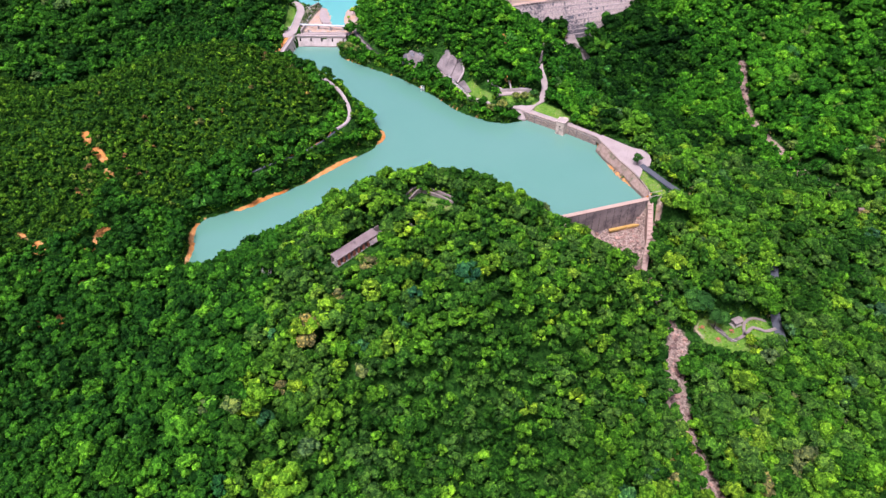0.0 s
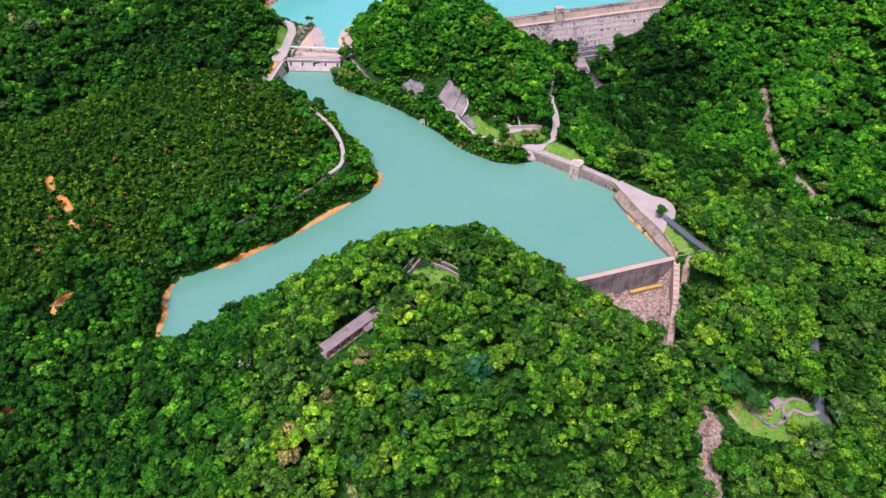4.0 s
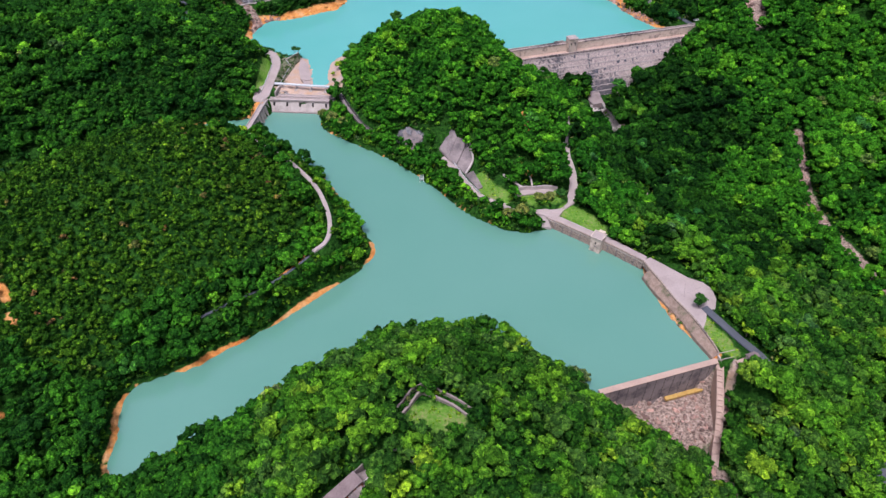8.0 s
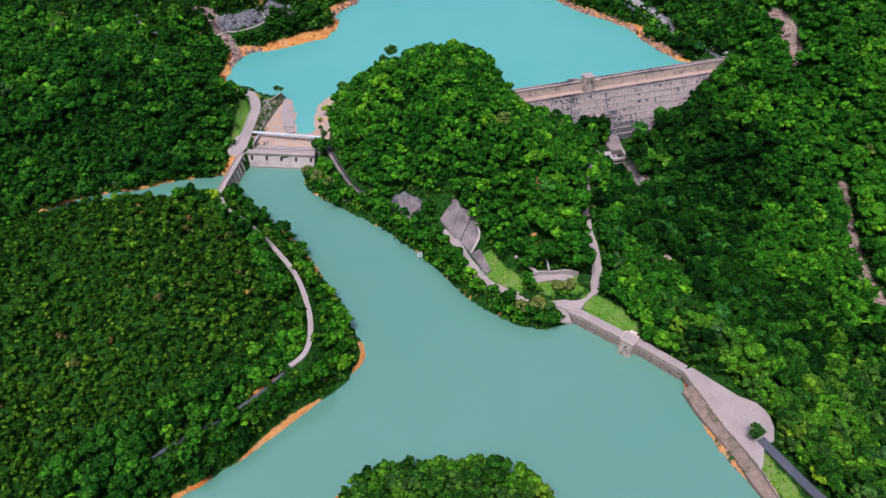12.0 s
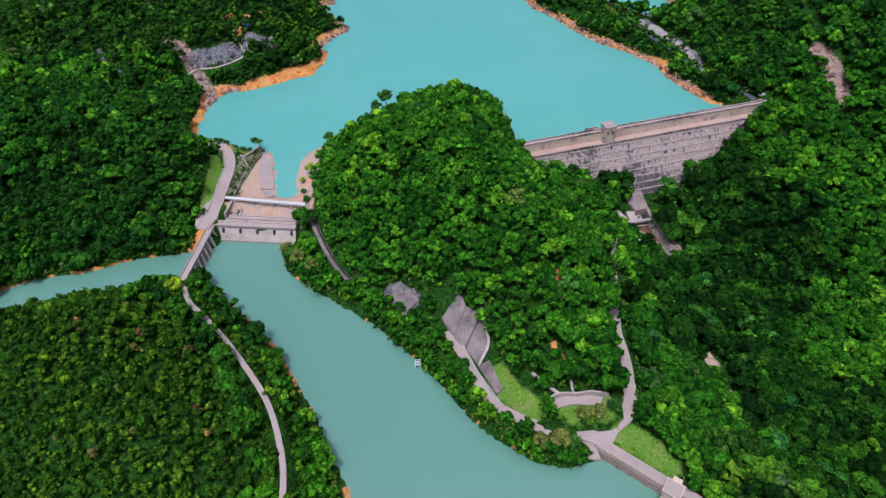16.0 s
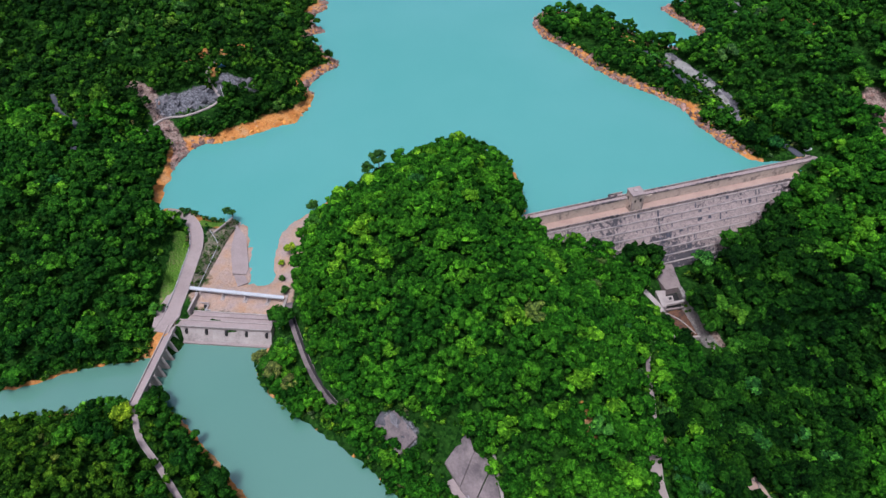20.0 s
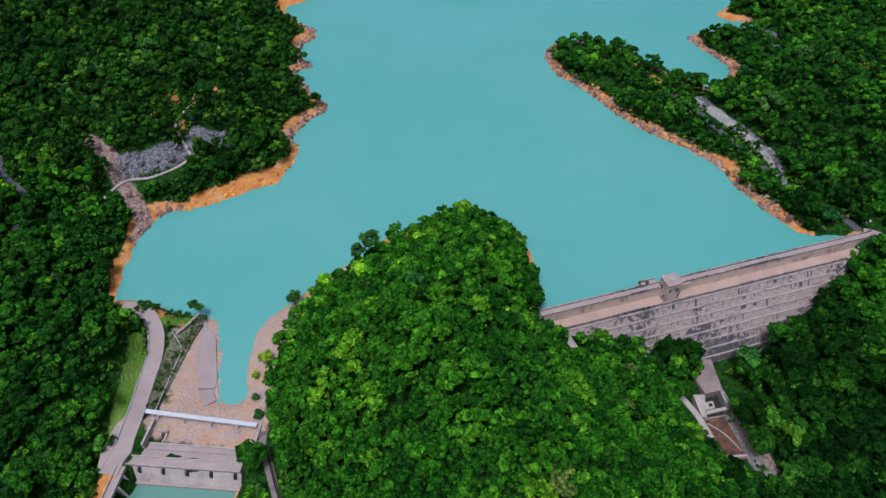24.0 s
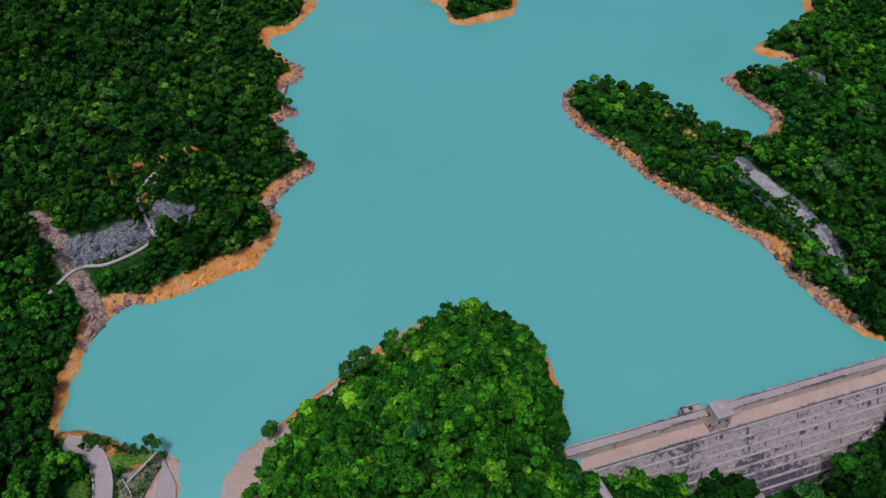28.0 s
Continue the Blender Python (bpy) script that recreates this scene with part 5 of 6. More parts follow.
part("beam", boxes((-1, 44, -0.8, 0.8, 4.7, 5.6), bev=0.1), M_METAL, pipe)
for x in (10, 21, 32):
    part("flange", boxes((x, x + 0.4, -0.95, 0.95, 4.6, 5.75)), M_METAL, pipe)
for k in range(4):
    x = 6 + 10.2 * k
    bm = bmesh.new()
    for s in (-1, 1):
        tube(bm, (x, s * 1.9, 1.4), (x, s * 0.5, 4.8), 0.35, 0.3, 6)
    box(bm, x - 0.9, x + 0.9, -2.6, 2.6, 1.2, 2.3)
    part("trestle", bm, M_CONC, pipe)
bridge = thing("footbridge", "narrow concrete footbridge on many pointed piers", "bridge", -117.3, 477.0, 0.0, 0)
BD = math.atan2(-38.5, -4.2)
bridge.matrix_basis = pose(-117.3, 477.0, 0, 0, 0, math.degrees(BD))
part("deck", boxes((0, 39, -1.7, 1.7, 4.2, 5.0), bev=0.05), M_PAVE, bridge)
for s in (-1, 1):
    part("parapet", boxes((0, 39, s * 1.55 - 0.15, s * 1.55 + 0.15, 5.0, 5.7)), M_CONC, bridge)
for k in range(9):
    x = 3.0 + 4.1 * k
    bm = bmesh.new()
    top = [(x - 0.45, -1.7), (x + 0.45, -1.7), (x + 0.45, 1.7), (x, 2.3), (x - 0.45, 1.7)]
    bot = [(x - 0.6, -2.6), (x + 0.6, -2.6), (x + 0.6, 3.0), (x, 4.2), (x - 0.6, 3.0)]
    a = [bm.verts.new((*p, 4.2)) for p in top]
    b = [bm.verts.new((*p, -8.0)) for p in bot]
    bm.faces.new(a)
    bm.faces.new(b[::-1])
    for i in range(5):
        bm.faces.new((a[i], b[i], b[(i + 1) % 5], a[(i + 1) % 5]))
    part("pier", bm, M_CONC, bridge)
land = thing("road_platform", "pale concrete road junction beside the weir", "pavement", -121.0, 479.0, 0.0, -8, kind="structure")
part("slab", slab([(-4, -3), (3, -4), (5, 4), (3, 14), (-1, 20), (-5, 16), (-6, 4)], 2.0, 5.3), M_PAVE, land)
rev = tagged(new("revetment"), "sloping rubble revetment between the road and the beach", "wall", kind="structure")
TOPS, FEET = [(-115.4, 499), (-115.4, 524), (-113.5, 533), (-106.5, 543.5)], [(-112.6, 499), (-111.6, 508), (-108, 532), (-104.8, 544.5)]
for k in range(3):
    part("facing", slab([TOPS[k], FEET[k], FEET[k + 1], TOPS[k + 1]], -1.0, [5.6, 1.3, 1.2, 5.6]), M_MOSSRUBBLE, rev)
part("coping", ribbon([(-106.4, 543.6, 5.9), (-109.5, 538.5, 5.9), (-113.3, 533, 5.9)], 0.3, 0.8), M_CONC, rev)
part("handrail", ribbon([(-115, 534, 6.3), (-112.5, 531, 5.2), (-110.4, 528, 3.4)], 0.1, 0.25), M_METAL, rev, "pale handrail")
part("handrail", ribbon([(-110.2, 527, 3.2), (-111.6, 513, 3.1), (-113, 499, 3.2), (-113.4, 494.5, 3.4)], 0.1, 0.25), M_METAL, rev, "pale handrail")
slabp = tagged(new("concrete_apron"), "cracked pale concrete apron on the drained beach", "pavement", kind="structure")
part("slab", slab([(-104, 525), (-100, 510), (-94, 510.4), (-93.6, 514), (-98.6, 534), (-105.6, 544)], -1.0, [1.9, 1.7, 0.7, 0.7, 0.8, 1.3]), M_PAVE, slabp)
part("slab", slab([(-99.2, 509.2), (-96, 502), (-92, 505), (-94.2, 509.4)], -1.0, [1.75, 1.6, 0.8, 0.75]), M_PAVE, slabp)
bwall = tagged(new("bank_wall"), "low pale wall along the foot of the wooded headland", "wall", kind="structure")
part("wall", ribbon([(-73.5, 478, 4.2), (-72.5, 492, 3.6), (-70.5, 510, 3.2), (-69.5, 528, 3.0), (-66, 546, 3.0), (-57, 560, 3.0), (-45, 573, 2.8)], 0.6, 3.0), M_CONC, bwall)
DRAIN = [(-70.5, 490), (-68, 481), (-63, 469), (-57, 456), (-50, 445), (-45, 439)]
part("slope_facing", ribbon([(x, y, max(4.2, height_at(x, y) + 0.5)) for x, y in DRAIN], 1.5, 2.2), M_SPRAYED, bwall, "grey sprayed slope beside the drain")
part("drain", ribbon([(x, y, max(4.2, height_at(x, y) + 0.5)) for x, y in DRAIN[1:]], 0.55, 0.3, 2.0, 0.7, 0.12), M_DARK, bwall, "dark stepped drain")

# ---- single trees ----
LEAF_SHAPES = [crown_shape(300 + i, 15, 150, 0.14, -0.2) for i in range(4)]


def tree(x, y, high, radius, material, label, z=None, seed=0, name="tree", flat=0.8):
    z = height_at(x, y) if z is None else z
    t = thing(name, label, "tree", x, y, z)
    r = random.Random(seed)
    bm = bmesh.new()
    top = max(high - radius * 0.9, high * 0.35)
    lean = (r.uniform(-0.3, 0.3), r.uniform(-0.3, 0.3))
    tube(bm, (0, 0, -0.6), (lean[0], lean[1], top), 0.05 * radius + 0.14, 0.03 * radius + 0.08)
    part("trunk", bm, M_BARK, t)
    for k in range(4):
        a = k * 1.57 + r.uniform(-0.4, 0.4)
        bm = bmesh.new()
        tube(bm, (lean[0], lean[1], top * 0.85), (lean[0] + math.cos(a) * radius * 0.6, lean[1] + math.sin(a) * radius * 0.6, high - radius * 0.5), 0.03 * radius + 0.05, 0.04, 5)
        part("limb", bm, M_BARK, t)
    k = RNG.integers(0, 4)
    V, Fc = LEAF_SHAPES[k]
    a = r.uniform(0, 6.28)
    R = np.array([[math.cos(a), -math.sin(a), 0], [math.sin(a), math.cos(a), 0], [0, 0, flat]])
    W = V @ R.T * radius + np.array([lean[0], lean[1], high - radius * flat * 0.85])
    me = from_arrays("crown", W, Fc, material)
    me.attributes.new("crown", 'FLOAT', 'POINT').data.foreach_set("value", np.full(len(W), r.uniform(0.2, 0.9), np.float32))
    new("crown", me).parent = t
    return t


tree(-35.5, 572.0, 13.5, 4.6, M_DARKLEAF, "tall dark tree standing above the headland ridge", z=9.5, seed=1)
tree(-41.5, 570.0, 9.5, 3.8, M_DARKLEAF, "dark slender tree beside the tall ridge tree", z=7.5, seed=2)
tree(-68, 551, 7.0, 3.4, M_DARKLEAF, "dark green tree leaning over the beach", seed=3)
tree(-74, 520.5, 5.5, 3.0, M_PALE, "light green spreading tree on the sandy beach", seed=4, flat=0.6)
tree(-78, 514, 3.2, 1.7, M_PALE, "small light green tree on the sandy beach", seed=5)
tree(-76, 504, 2.8, 1.6, M_DARKLEAF, "small dark green bush at the beach wall", seed=6)
tree(-73, 496.5, 3.6, 2.1, M_DARKLEAF, "dark green bush beside the pipe bridge", seed=7)
tree(111.2, 293.5, 6.5, 3.1, M_DARKLEAF, "bluish dark green tree at the edge of the paving", z=3.0, seed=8)
tree(126.5, 276.5, 7.5, 3.6, M_PALE, "light green tree beside the dark road", seed=9)
tree(-110, 548, 3.6, 2.2, M_DARKLEAF, "dark green tree beside the road's end", z=4.4, seed=10)
tree(-107, 546, 3.4, 2.0, M_DARKLEAF, "dark green tree beside the road's end", z=4.8, seed=11)
tree(-30, 528, 9.0, 4.0, M_PALE, "yellow-green tree among the darker headland forest", seed=12)
tree(125, 203, 13.0, 8.0, M_DARKLEAF, "broad spreading tree beside the picnic lawn", seed=13, flat=0.5)
tree(133, 197, 11.0, 5.5, M_DARKLEAF, "broad dark tree shading the picnic lawn", seed=14, flat=0.55)
tree(38, 357, 8.5, 4.0, M_GREYLEAF, "grey-leaved tree on the bank below the road", seed=15)
tree(31.5, 357.5, 7.0, 3.4, M_GREYLEAF, "grey-leaved tree on the bank below the road", seed=16)
tree(48, 367, 4.0, 3.0, M_GREYLEAF, "dull grey-green bush inside the road's bend", seed=17, flat=0.6)
tree(54, 367.5, 4.0, 3.2, M_GREYLEAF, "dull grey-green bush inside the road's bend", seed=18, flat=0.6)
tree(60, 369.5, 4.2, 3.0, M_DARKLEAF, "dark green bush inside the road's bend", seed=19, flat=0.6)
tree(42.5, 356.2, 6.5, 3.0, M_DARKLEAF, "dark green tree leaning over the water beside the road", seed=20, flat=0.6)
tree(-78, 462, 7.0, 3.8, M_GREYLEAF, "pale grey-green tree overhanging the water", seed=21)
tree(-72, 455, 8.0, 4.2, M_GREYLEAF, "pale grey-green tree overhanging the water", seed=22)
tree(-64, 448, 7.5, 3.8, M_GREYLEAF, "pale grey-green tree overhanging the water", seed=23)
tree(-123, 434, 7.0, 4.2, M_PALE, "round light green tree at the bridge end", seed=24)
tree(147, 187, 6.0, 3.0, M_PALE, "light green tree beside the picnic lawn", seed=25)
tree(-70, 468, 6.0, 3.6, M_DARKLEAF, "green tree at the weir's wooded end", seed=26)


def bare_tree(x, y, high, label, seed):
    z = height_at(x, y)
    t = thing("dead_tree", label, "tree", x, y, z)
    r = random.Random(seed)
    bm = bmesh.new()
    tube(bm, (0, 0, -0.5), (0, 0, high * 0.6), 0.28, 0.16)
    part("trunk", bm, M_PALEBARK, t)
    for k in range(12):
        a, h0 = r.uniform(0, 6.28), r.uniform(0.35, 0.6) * high
        bm = bmesh.new()
        p = Vector((math.cos(a) * high * 0.26, math.sin(a) * high * 0.26, h0 + high * r.uniform(0.2, 0.4)))
        tube(bm, (0, 0, h0), p, 0.13, 0.07, 5)
        for j in range(3):
            q = p + Vector((r.uniform(-1, 1), r.uniform(-1, 1), r.uniform(0.3, 1))) * high * 0.12
            tube(bm, p, q, 0.07, 0.03, 4)
        part("branch", bm, M_PALEBARK, t)


M_PALEBARK = plain("bleached_bark", (0.35, 0.32, 0.28), (0.5, 0.46, 0.42), 1.5, 0.95, 8.0)
bare_tree(-71, 178, 9.5, "leafless bleached tree among the green canopy", 1)
bare_tree(-66, 181, 7.5, "leafless bleached tree among the green canopy", 2)
bare_tree(-52, 189, 8.0, "leafless bleached tree beside the ruined building", 3)

# ---- ruined building and enclosure on the near hill ----
ruin = thing("ruined_building", "long roofed ruin with red brick piers among trees", "building", -42.5, 177.0, 36.6, math.degrees(math.atan2(21.5, 20.5)))
part("roof", prism([(-1.9, 3.2), (2.2, 3.9), (2.2, 4.2), (-1.9, 3.5)], 0, 22.5, 6), M_ROOF, ruin, "cracked grey-brown concrete roof slab")
part("roof_edge", boxes((0, 22.5, -2.05, -1.85, 3.0, 3.6)), M_DARKC, ruin)
part("rear_wall", boxes((0, 26, 1.9, 2.2, -0.6, 3.8)), M_DARKC, ruin)
part("floor", boxes((0, 26, -2.0, 2.2, -0.8, 0.05)), M_CONC, ruin)
for k in range(9):
    part("brick_pier", boxes((0.6 + 2.6 * k, 1.6 + 2.6 * k, -1.95, -1.2, -0.6, 3.1)), M_BRICK, ruin, "red brick pier")
# Added dark sheet behind the piers, standing in for interior shade.
part("inner_shade", boxes((0.2, 22.2, 0.4, 0.6, 0, 3.3)), M_DARK, ruin, "near-black sheet painted as the shade under the roof")
part("end_wall", boxes((-0.3, 0.0, -1.9, -0.2, -0.6, 3.2)), M_CONC, ruin, "whitewashed end wall")
part("fallen_slab", slab([(22.8, -1.8), (27.5, -1.6), (27, 1.2), (23, 1.4)], [0.8, 0.2, 0.2, 2.2], [1.2, 0.6, 0.6, 2.6]), M_DARKC, ruin)
part("lower_roof", slab([(16.5, -4.2), (21.5, -4.2), (21.5, -2.2), (16.5, -2.2)], [2.0, 2.0, 2.5, 2.5], [2.25, 2.25, 2.75, 2.75]), M_DARKC, ruin)
part("beam", boxes((22.6, 26, -1.9, -1.7, 2.2, 2.5)), M_PALEBARK, ruin)
pen = tagged(new("ruined_enclosure"), "roofless walled enclosure overgrown with grass", "ruin")
E1 = [(-18, 205, 38.5), (-17.5, 212, 38.9), (-13, 218.5, 39.3), (-9, 224, 39.7), (-4, 221.5, 39.3), (1, 219, 38.9), (6, 215, 38.5)]
part("wall", ribbon(E1, 0.35, 3.0), M_DARKC, pen)
part("trench", ribbon(E1, 1.2, 0.4, 2.0, 1.5, -2.2), M_DARK, pen, "dark trench behind the wall")
part("outer_wall", ribbon(E1, 0.3, 3.0, 2.0, 2.9, -0.4), M_DARKC, pen)
part("cross_wall", ribbon([(-18, 205, 38.1), (-14, 202, 38.1), (-11, 199, 37.9)], 0.4, 2.6), M_CONC, pen)
part("pillar", boxes((-17.2, -16.2, 202.4, 203.4, 36, 39.6)), M_CONC, pen)

# ---- picnic site below the lower dam ----
path = tagged(new("picnic_path"), "grey winding concrete path across the picnic lawn", "path", kind="structure")
part("strip", ribbon([(163, 196, -28.2), (157, 194.5, -28.2), (152, 197, -28.2), (146, 192, -28.2), (139, 189, -28.2), (136, 195, -28.2), (130, 202, -28.2)], 0.8, 0.3), M_DARKC, path)
part("strip", ribbon([(146, 192, -28.2), (149, 200, -28.2), (154, 203, -28.2), (160, 201, -28.2)], 0.7, 0.3), M_DARKC, path)


def picnic_table(x, y, turn):
    z = height_at(x, y)
    t = thing("picnic_table", "reddish stone picnic table with two benches", "table", x, y, z, turn, "picnic tables on the lawn")
    part("tabletop", boxes((-1.0, 1.0, -0.45, 0.45, 0.66, 0.78), bev=0.03), M_BRICK, t)
    for s in (-0.6, 0.6):
        part("leg", boxes((s - 0.12, s + 0.12, -0.3, 0.3, -0.2, 0.66)), M_CONC, t)
    for s in (-0.95, 0.95):
        b = part("bench", boxes((-1.0, 1.0, s - 0.2, s + 0.2, 0.36, 0.46), bev=0.02), M_BRICK, t)
        part("bench_leg", boxes((-0.8, -0.6, s - 0.15, s + 0.15, -0.2, 0.36), (0.6, 0.8, s - 0.15, s + 0.15, -0.2, 0.36)), M_CONC, b)


for x, y, a in ((133, 190, 20), (127, 197, 70), (122, 187, 40), (141, 195, 0), (135, 201, 110)):
    picnic_table(x, y, a)
shelter = thing("shelter", "small open shelter with a dark roof on the lawn", "shelter", 144.5, 199.5, -28.4, 25)
part("roof", prism([(-1.9, 2.5), (0, 3.2), (1.9, 2.5), (1.9, 2.65), (0, 3.4), (-1.9, 2.65)], -2.6, 2.6), M_DARKC, shelter)
for a in (-2.2, 2.2):
    for b in (-1.5, 1.5):
        part("post", boxes((a - 0.1, a + 0.1, b - 0.1, b + 0.1, -0.3, 2.6)), M_BARK, shelter)
part("floor", boxes((-2.6, 2.6, -1.9, 1.9, -0.4, 0.06)), M_CONC, shelter)
lowwall = tagged(new("garden_wall"), "low stone wall at the edge of the picnic lawn", "wall")
part("wall", ribbon([(128, 206, -27.6), (132, 199, -27.6), (137, 191, -27.6), (141, 188, -27.6)], 0.2, 1.1), M_RUBBLE, lowwall)

# ---- headland: slope works, plinth, terrace ----
shot = tagged(new("slope_facing"), "bare sprayed concrete slope with rusty streaks", "slope", kind="structure")


def slope_patch(poly, lift, name="facing", material=None):
    zs = [height_at(x, y) + lift for x, y in poly]
    part(name, slab(poly, [q - 1.5 for q in zs], zs), material or M_SPRAYED, shot)


slope_patch([(-4, 413), (1, 405), (6, 413), (4, 419)], 1.0)
slope_patch([(1, 404.5), (5.5, 399), (12, 409), (6.2, 413)], 0.9)
slope_patch([(5.7, 398.6), (10, 391), (14.5, 397), (12.3, 408.6)], 0.8)
slope_patch([(10.2, 390), (17, 377), (19.5, 380), (14.8, 392)], 0.7)
slope_patch([(-29.5, 430), (-22, 432), (-13.5, 422), (-20.5, 418.5)], 1.0)
bare = tagged(new("bare_slope"), "pale bare rock face beside the eastern road", "slope", kind="structure")
BARE = [(141, 694), (148, 678), (155, 664), (161, 650), (165, 638), (164, 625)]
for k in range(5):
    (xa, ya), (xb, yb) = BARE[k], BARE[k + 1]
    wa, wb = (1.5, 4.5, 3.0, 4.0, 2.5, 1.5)[k:k + 2]
    quad = [(xa, ya), (xb, yb), (xb + wb, yb + 0.4 * wb), (xa + wa, ya + 0.4 * wa)]
    zs = [height_at(*p) + q for p, q in zip(quad, (0.5, 0.5, 1.6, 1.6))]
    part("rock_face", slab(quad, [q - 3.0 for q in zs], zs), M_PALEROCK, bare)
steps_w = tagged(new("slope_stair"), "pale concrete stairs up the bare slope", "stairs")
part("flight", ribbon([(10.5, 389.5, 7.6), (14.6, 397, 11.5), (13.5, 405, 15), (12.5, 411, 17.5)], 0.5, 1.0), M_CONC, steps_w)
plinth = tagged(new("stone_plinth"), "low rounded retaining wall of a vanished building", "ruin")
part("wall", ribbon([(36, 369.5, 8.0), (37, 374, 8.4), (41, 375.5, 8.8), (47, 375.2, 9.0), (53, 376, 9.0), (59, 375, 8.6)], 0.35, 2.6), M_CONC, plinth)
part("floor", slab([(37, 369.5), (37.5, 373.5), (41, 375), (52, 375.5), (57, 374.5), (55, 371), (45, 371.5)], 6.2, 7.0), M_PAVE, plinth)
part("stair", ribbon([(40, 375.5, 8.6), (34, 380, 10.5), (30.5, 383, 11.5)], 0.6, 0.8), M_CONC, plinth)
part("stair", ribbon([(45.5, 376, 9), (45, 380, 10.6), (44, 383, 12)], 0.45, 0.6), M_CONC, plinth)
terr = tagged(new("terrace"), "small paved terrace with a curved pale parapet", "terrace")
part("paving", slab([(110.5, 413), (113, 419), (117, 422), (119.5, 416), (121, 409), (117, 407.5), (114, 410)], -27, -23.6), M_TAN, terr)
part("parapet", ribbon([(111, 418, -22.9), (114, 420.4, -22.9), (117, 419, -22.9), (116.6, 415, -22.9), (119.5, 413.5, -22.9), (121, 410, -22.9), (118.5, 407.8, -22.9)], 0.22, 1.0, 0.8), M_PAVE, terr)
part("lower_slab", slab([(117, 405), (122, 403.5), (123.5, 397), (119.5, 396.5)], -29, -25.4), M_TAN, terr)
gauge = thing("gauge_frame", "small white steel gauge frame at the water's edge", "gauge", -14.0, 396.5, -2.6)
for a in (-1.0, 1.0):
    for b in (-0.8, 0.8):
        part("post", boxes((a - 0.1, a + 0.1, b - 0.1, b + 0.1, -1.5, 3.6)), M_WHITE, gauge)
part("platform", boxes((-1.3, 1.3, -1.1, -0.5, 2.3, 2.4), (-1.3, 1.3, 0.5, 1.1, 2.3, 2.4)), M_METAL, gauge)
part("rail", boxes((-1.1, 1.1, -0.9, -0.8, 3.5, 3.65), (-1.1, 1.1, 0.8, 0.9, 3.5, 3.65)), M_WHITE, gauge)
part("brace", boxes((-1.0, 1.0, -0.05, 0.05, 0.8, 0.95)), M_WHITE, gauge)


# ---- parked car and small things at the dam's eastern end ----
def car(x, y, z, turn):
    t = thing("parked_car", "small white car parked beside the road", "car", x, y, z, turn)
    part("body", prism([(-0.85, 0.3), (0.85, 0.3), (0.88, 0.75), (0.8, 0.95), (-0.8, 0.95), (-0.88, 0.75)], -2.1, 2.1), M_WHITE, t)
    part("cabin", prism([(-0.75, 0.95), (0.75, 0.95), (0.62, 1.45), (-0.62, 1.45)], -1.3, 0.9), M_DARK, t, "dark glazed cabin")
    part("roof", boxes((-1.1, 0.7, -0.62, 0.62, 1.45, 1.5)), M_WHITE, t)
    for a in (-1.35, 1.35):
        for b in (-0.8, 0.8):
            bm = bmesh.new()
            tube(bm, (a, b - 0.1, 0.32), (a, b + 0.1, 0.32), 0.32, 0.32, 10)
            part("wheel", bm, M_DARK, t)


car(196.5, 594.5, height_at(196.5, 594.5) + 0.05, 20)
tarp = thing("tarpaulin", "faded blue tarpaulin lying on the slope", "tarpaulin", -135, 662, height_at(-135, 662), 15)
part("sheet", slab([(-2.4, -1.6), (2.2, -1.9), (2.6, 1.5), (-2.0, 1.8)], [0.2, 0.2, 0.2, 0.2], [2.0, 1.6, 2.4, 2.8]), M_BLUE, tarp)
stand = thing("railing_post", "thin white pole on the rocky slope", "pole", -131.5, 642, height_at(-131.5, 642))
bm = bmesh.new()
tube(bm, (0, 0, -0.5), (0, 0, 9), 0.22, 0.16)
part("shaft", bm, M_WHITE, stand)


# ---- bushes on the rubble bank and the drained bed ----
BB = np.column_stack([RNG.uniform(-117, -104, 420), RNG.uniform(500, 544, 420)])
BB = BB[np.abs(BB[:, 0] + 114 - (BB[:, 1] - 500) * 0.1 - np.clip(BB[:, 1] - 524, 0, 30) * 0.22) < 1.6]
bb = RNG.uniform(0.3, 0.9, len(BB))
plant("bank_bushes", np.column_stack([BB, np.interp(BB[:, 0] - (BB[:, 1] - 500) * 0.1 - np.clip(BB[:, 1] - 524, 0, 30) * 0.22, [-115.6, -112.4], [5.4, 1.6])]), bb, bb, BUSHES, M_SHRUB, "scattered bushes growing out of the rubble bank", "bush", 0.4)


# ---- loose rocks ----
def boulders(name, P, size, material, label, squash=0.65):
    shapes = []
    ball, faces = geodesic(1)
    for i in range(18):
        r = np.random.default_rng(500 + i)
        # a ball cut by a few planes: an angular, broken block
        V = np.array(ball, float) * (1 + r.normal(0, 0.16, (len(ball), 1)))
        for _ in range(4):
            d = r.normal(size=3)
            d /= np.linalg.norm(d)
            over = np.maximum(V @ d - r.uniform(0.3, 0.7), 0)
            V -= over[:, None] * d
        V *= np.array([1.25, r.uniform(0.5, 0.95), squash * r.uniform(0.7, 1.5)])
        a, b = r.normal(0, 0.4, 2)
        shapes.append((V @ np.array([[1, 0, a], [0, 1, b], [-a, -b, 1]]).T, np.array(faces)))
    return plant(name, P, size, size * 0.1, shapes, material, label, "rocks", 0.0, (0.7, 1.1))


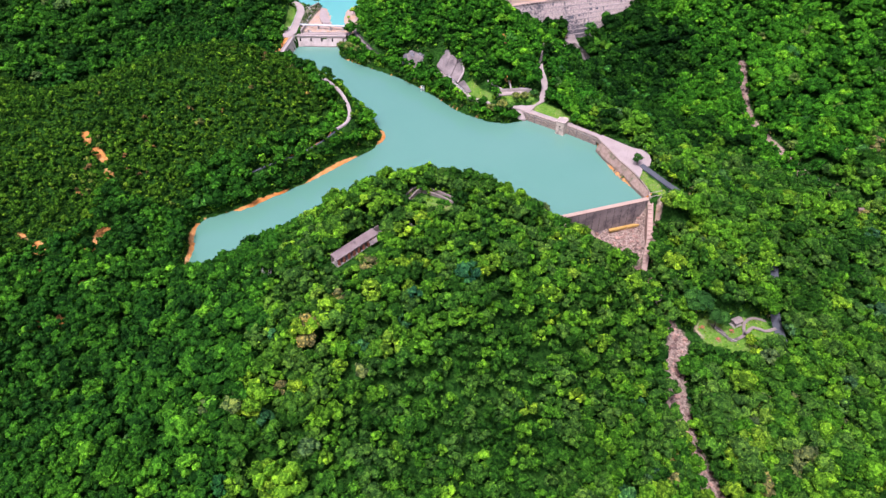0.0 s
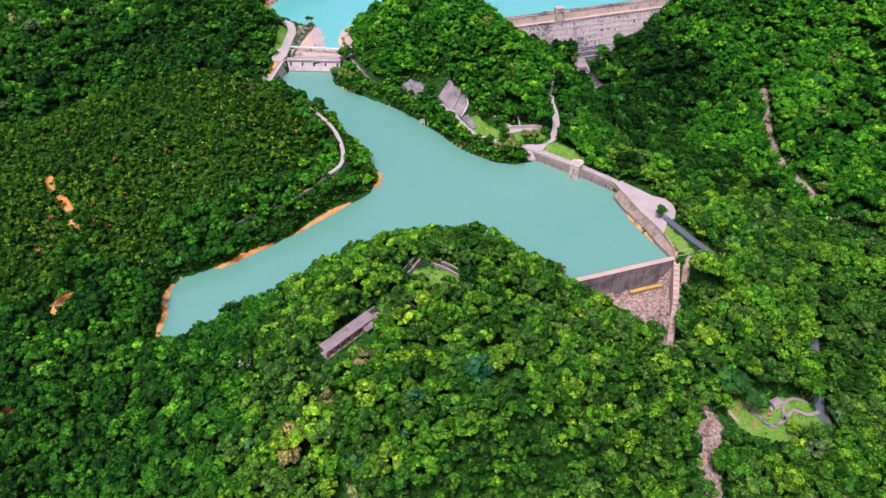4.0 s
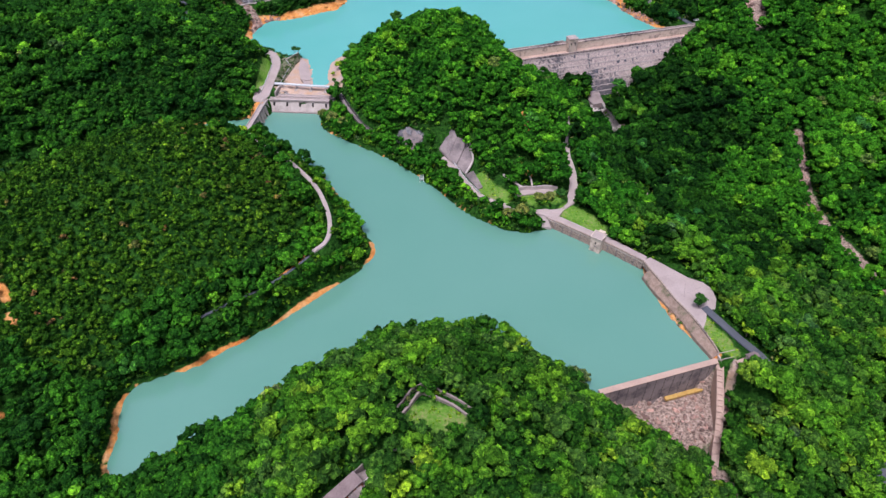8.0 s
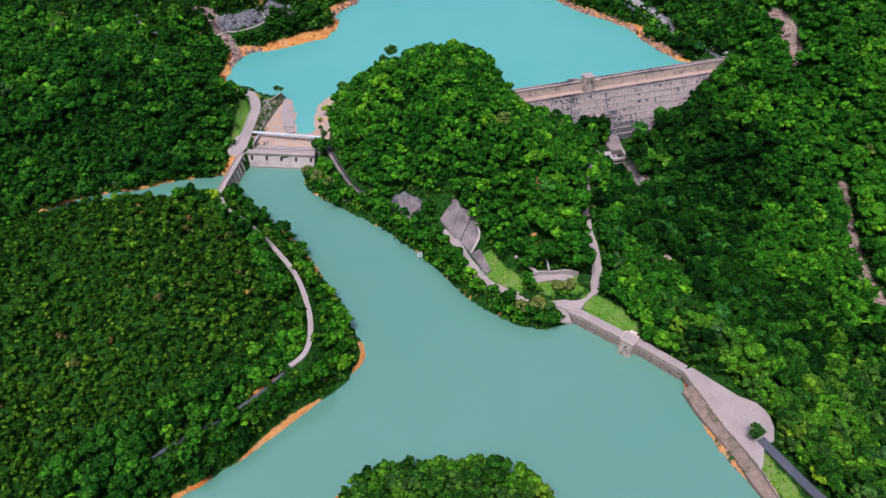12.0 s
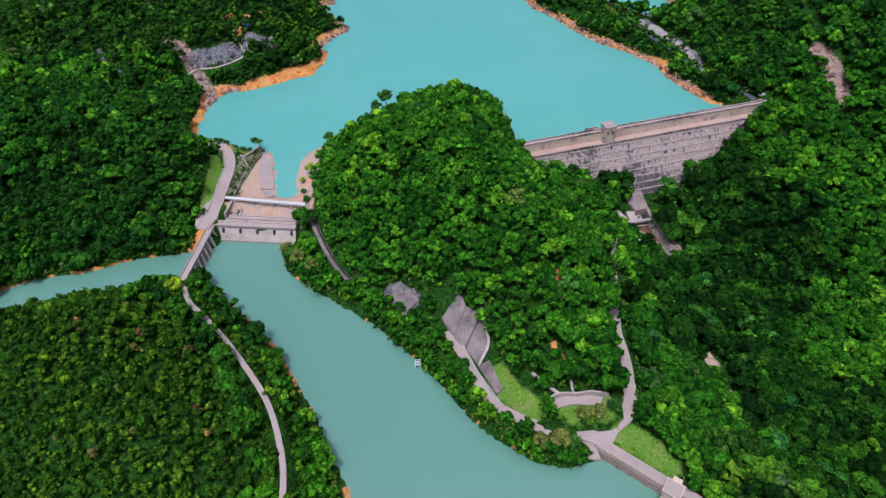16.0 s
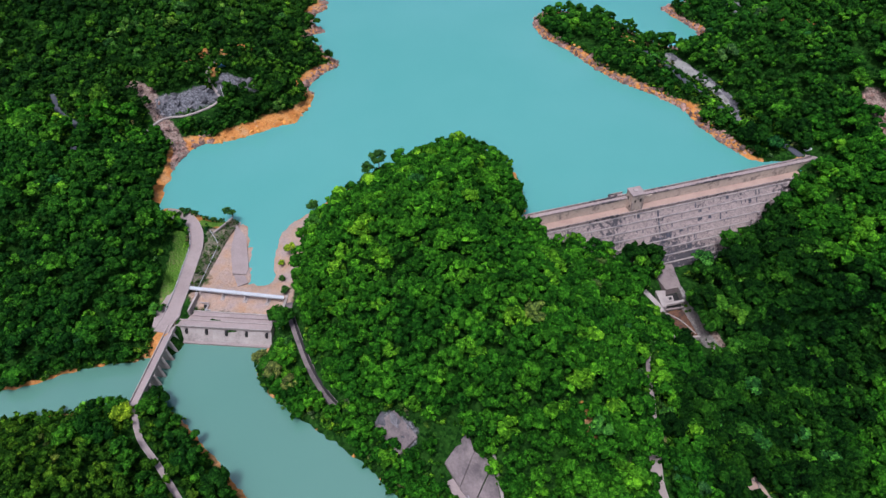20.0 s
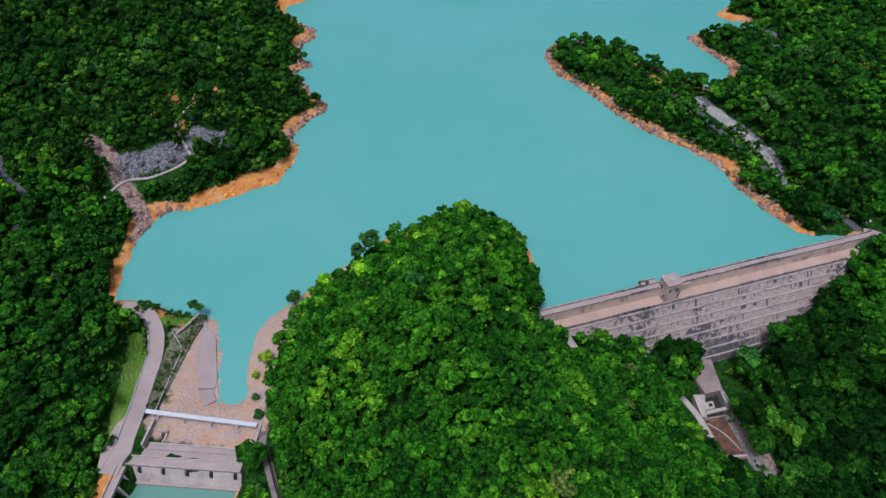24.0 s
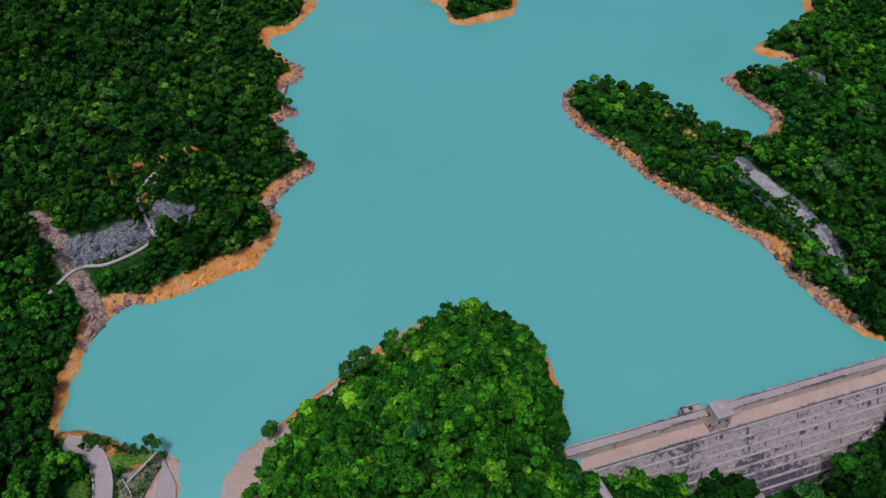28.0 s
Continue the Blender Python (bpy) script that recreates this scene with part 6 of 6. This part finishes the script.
def along(shore, lo, hi, count, seed, keep):
    r = np.random.default_rng(seed)
    i = r.integers(0, len(shore), count * 6)
    P = shore[i] + r.normal(0, 3.0, (len(i), 2))
    d = near(P, shore, 12.0)[0]
    ok = (d > lo) & (d < hi) & ~inside(P, shore) & keep(P)
    return P[ok][:count]


def east_bank(P):
    orange = (P[:, 0] > -134) & (P[:, 0] < -78) & (P[:, 1] > 608) & (P[:, 1] < 664)
    return (P[:, 1] > 596) & (P[:, 1] < 800) & ((P[:, 0] > 60) | (P[:, 0] < -60)) & ~orange


Q = along(SHORE_U, 0.2, 6.0, 2600, 11, east_bank)
boulders("shore_rocks", np.column_stack([Q, heights(Q)]), RNG.gamma(2.2, 0.28, len(Q)) + 0.25, M_ROCK, "tumbled pinkish boulders along the drawn-down shore")
Q = along(SHORE_L, 0.0, 2.4, 900, 12, lambda P: (P[:, 0] > 90) & (P[:, 1] < 326) & (P[:, 1] > 276))
boulders("revetment_rocks", np.column_stack([Q, heights(Q)]), RNG.gamma(2.0, 0.12, len(Q)) + 0.18, M_ROCK, "weathered brown rocks of the causeway's bank")
G = RNG.uniform((-430, 90), (430, 920), (160000, 2))
sm = scar_mask(G, "rock")
Q = G[sm > 0.55][:2600]
Q = Q[~inside(Q, SHORE_U) & ~((Q[:, 0] > 92) & (Q[:, 0] < 120) & (Q[:, 1] > 274) & (Q[:, 1] < 334)) & (near(Q, ROAD_LINES["quarry_path"][1][:, :2], 16.0)[0] > 1.8)]
boulders("stream_rocks", np.column_stack([Q, heights(Q)]), np.minimum(RNG.gamma(1.5, 0.36, len(Q)) + 0.25, 1.7), M_ROCK, "pale pinkish boulders in the rocky stream beds")
Q = G[scar_mask(G, "grey") > 0.56][:650]
Q = Q[near(Q, ROAD_LINES["quarry_path"][1][:, :2], 16.0)[0] > 2.0]
boulders("outcrop_rocks", np.column_stack([Q, heights(Q)]), np.minimum(RNG.gamma(1.0, 0.9, len(Q)) + 0.3, 3.4), M_GREYROCK, "jagged blue-grey rock of the old quarry face", 0.6)
Q = G[scar_mask(G, "grass") > 0.55][:900]
Q = Q[~((Q[:, 0] < -70) & (Q[:, 1] > 480))]
gr = RNG.uniform(0.3, 0.8, len(Q))
plant("grass_tufts", np.column_stack([Q, heights(Q)]), gr, gr * 0.7, BUSHES, M_PALE, "tufts of long light green grass", "grass", 0.5, (0.5, 0.8))
Q = along(SHORE_U, 0.2, 8.0, 520, 13, lambda P: (P[:, 0] > -134) & (P[:, 0] < -78) & (P[:, 1] > 608) & (P[:, 1] < 664))
boulders("orange_rocks", np.column_stack([Q, heights(Q)]), np.minimum(RNG.gamma(1.8, 0.5, len(Q)) + 0.3, 1.7), M_ORANGE, "crumbling orange rock ledges along the shore", 0.45)
Q = along(SHORE_U, 0.2, 7.0, 420, 14, lambda P: (P[:, 1] > 596) & (P[:, 1] < 720) & (P[:, 0] > 80))
boulders("orange_rocks", np.column_stack([Q, heights(Q)]), RNG.gamma(1.8, 0.4, len(Q)) + 0.25, M_ORANGE, "crumbling orange rocks among the pinkish shore boulders", 0.45)
Q = np.column_stack([RNG.uniform(-133, -106, 90), RNG.uniform(545, 550, 90)])
Q = Q[~inside(Q, SHORE_U)]
qr = RNG.uniform(0.7, 1.7, len(Q))
plant("shore_bushes", np.column_stack([Q, heights(Q)]), qr, qr * 1.1, BUSHES, M_DARKLEAF, "row of dark bushes along the shore beyond the road", "bush", 0.5)
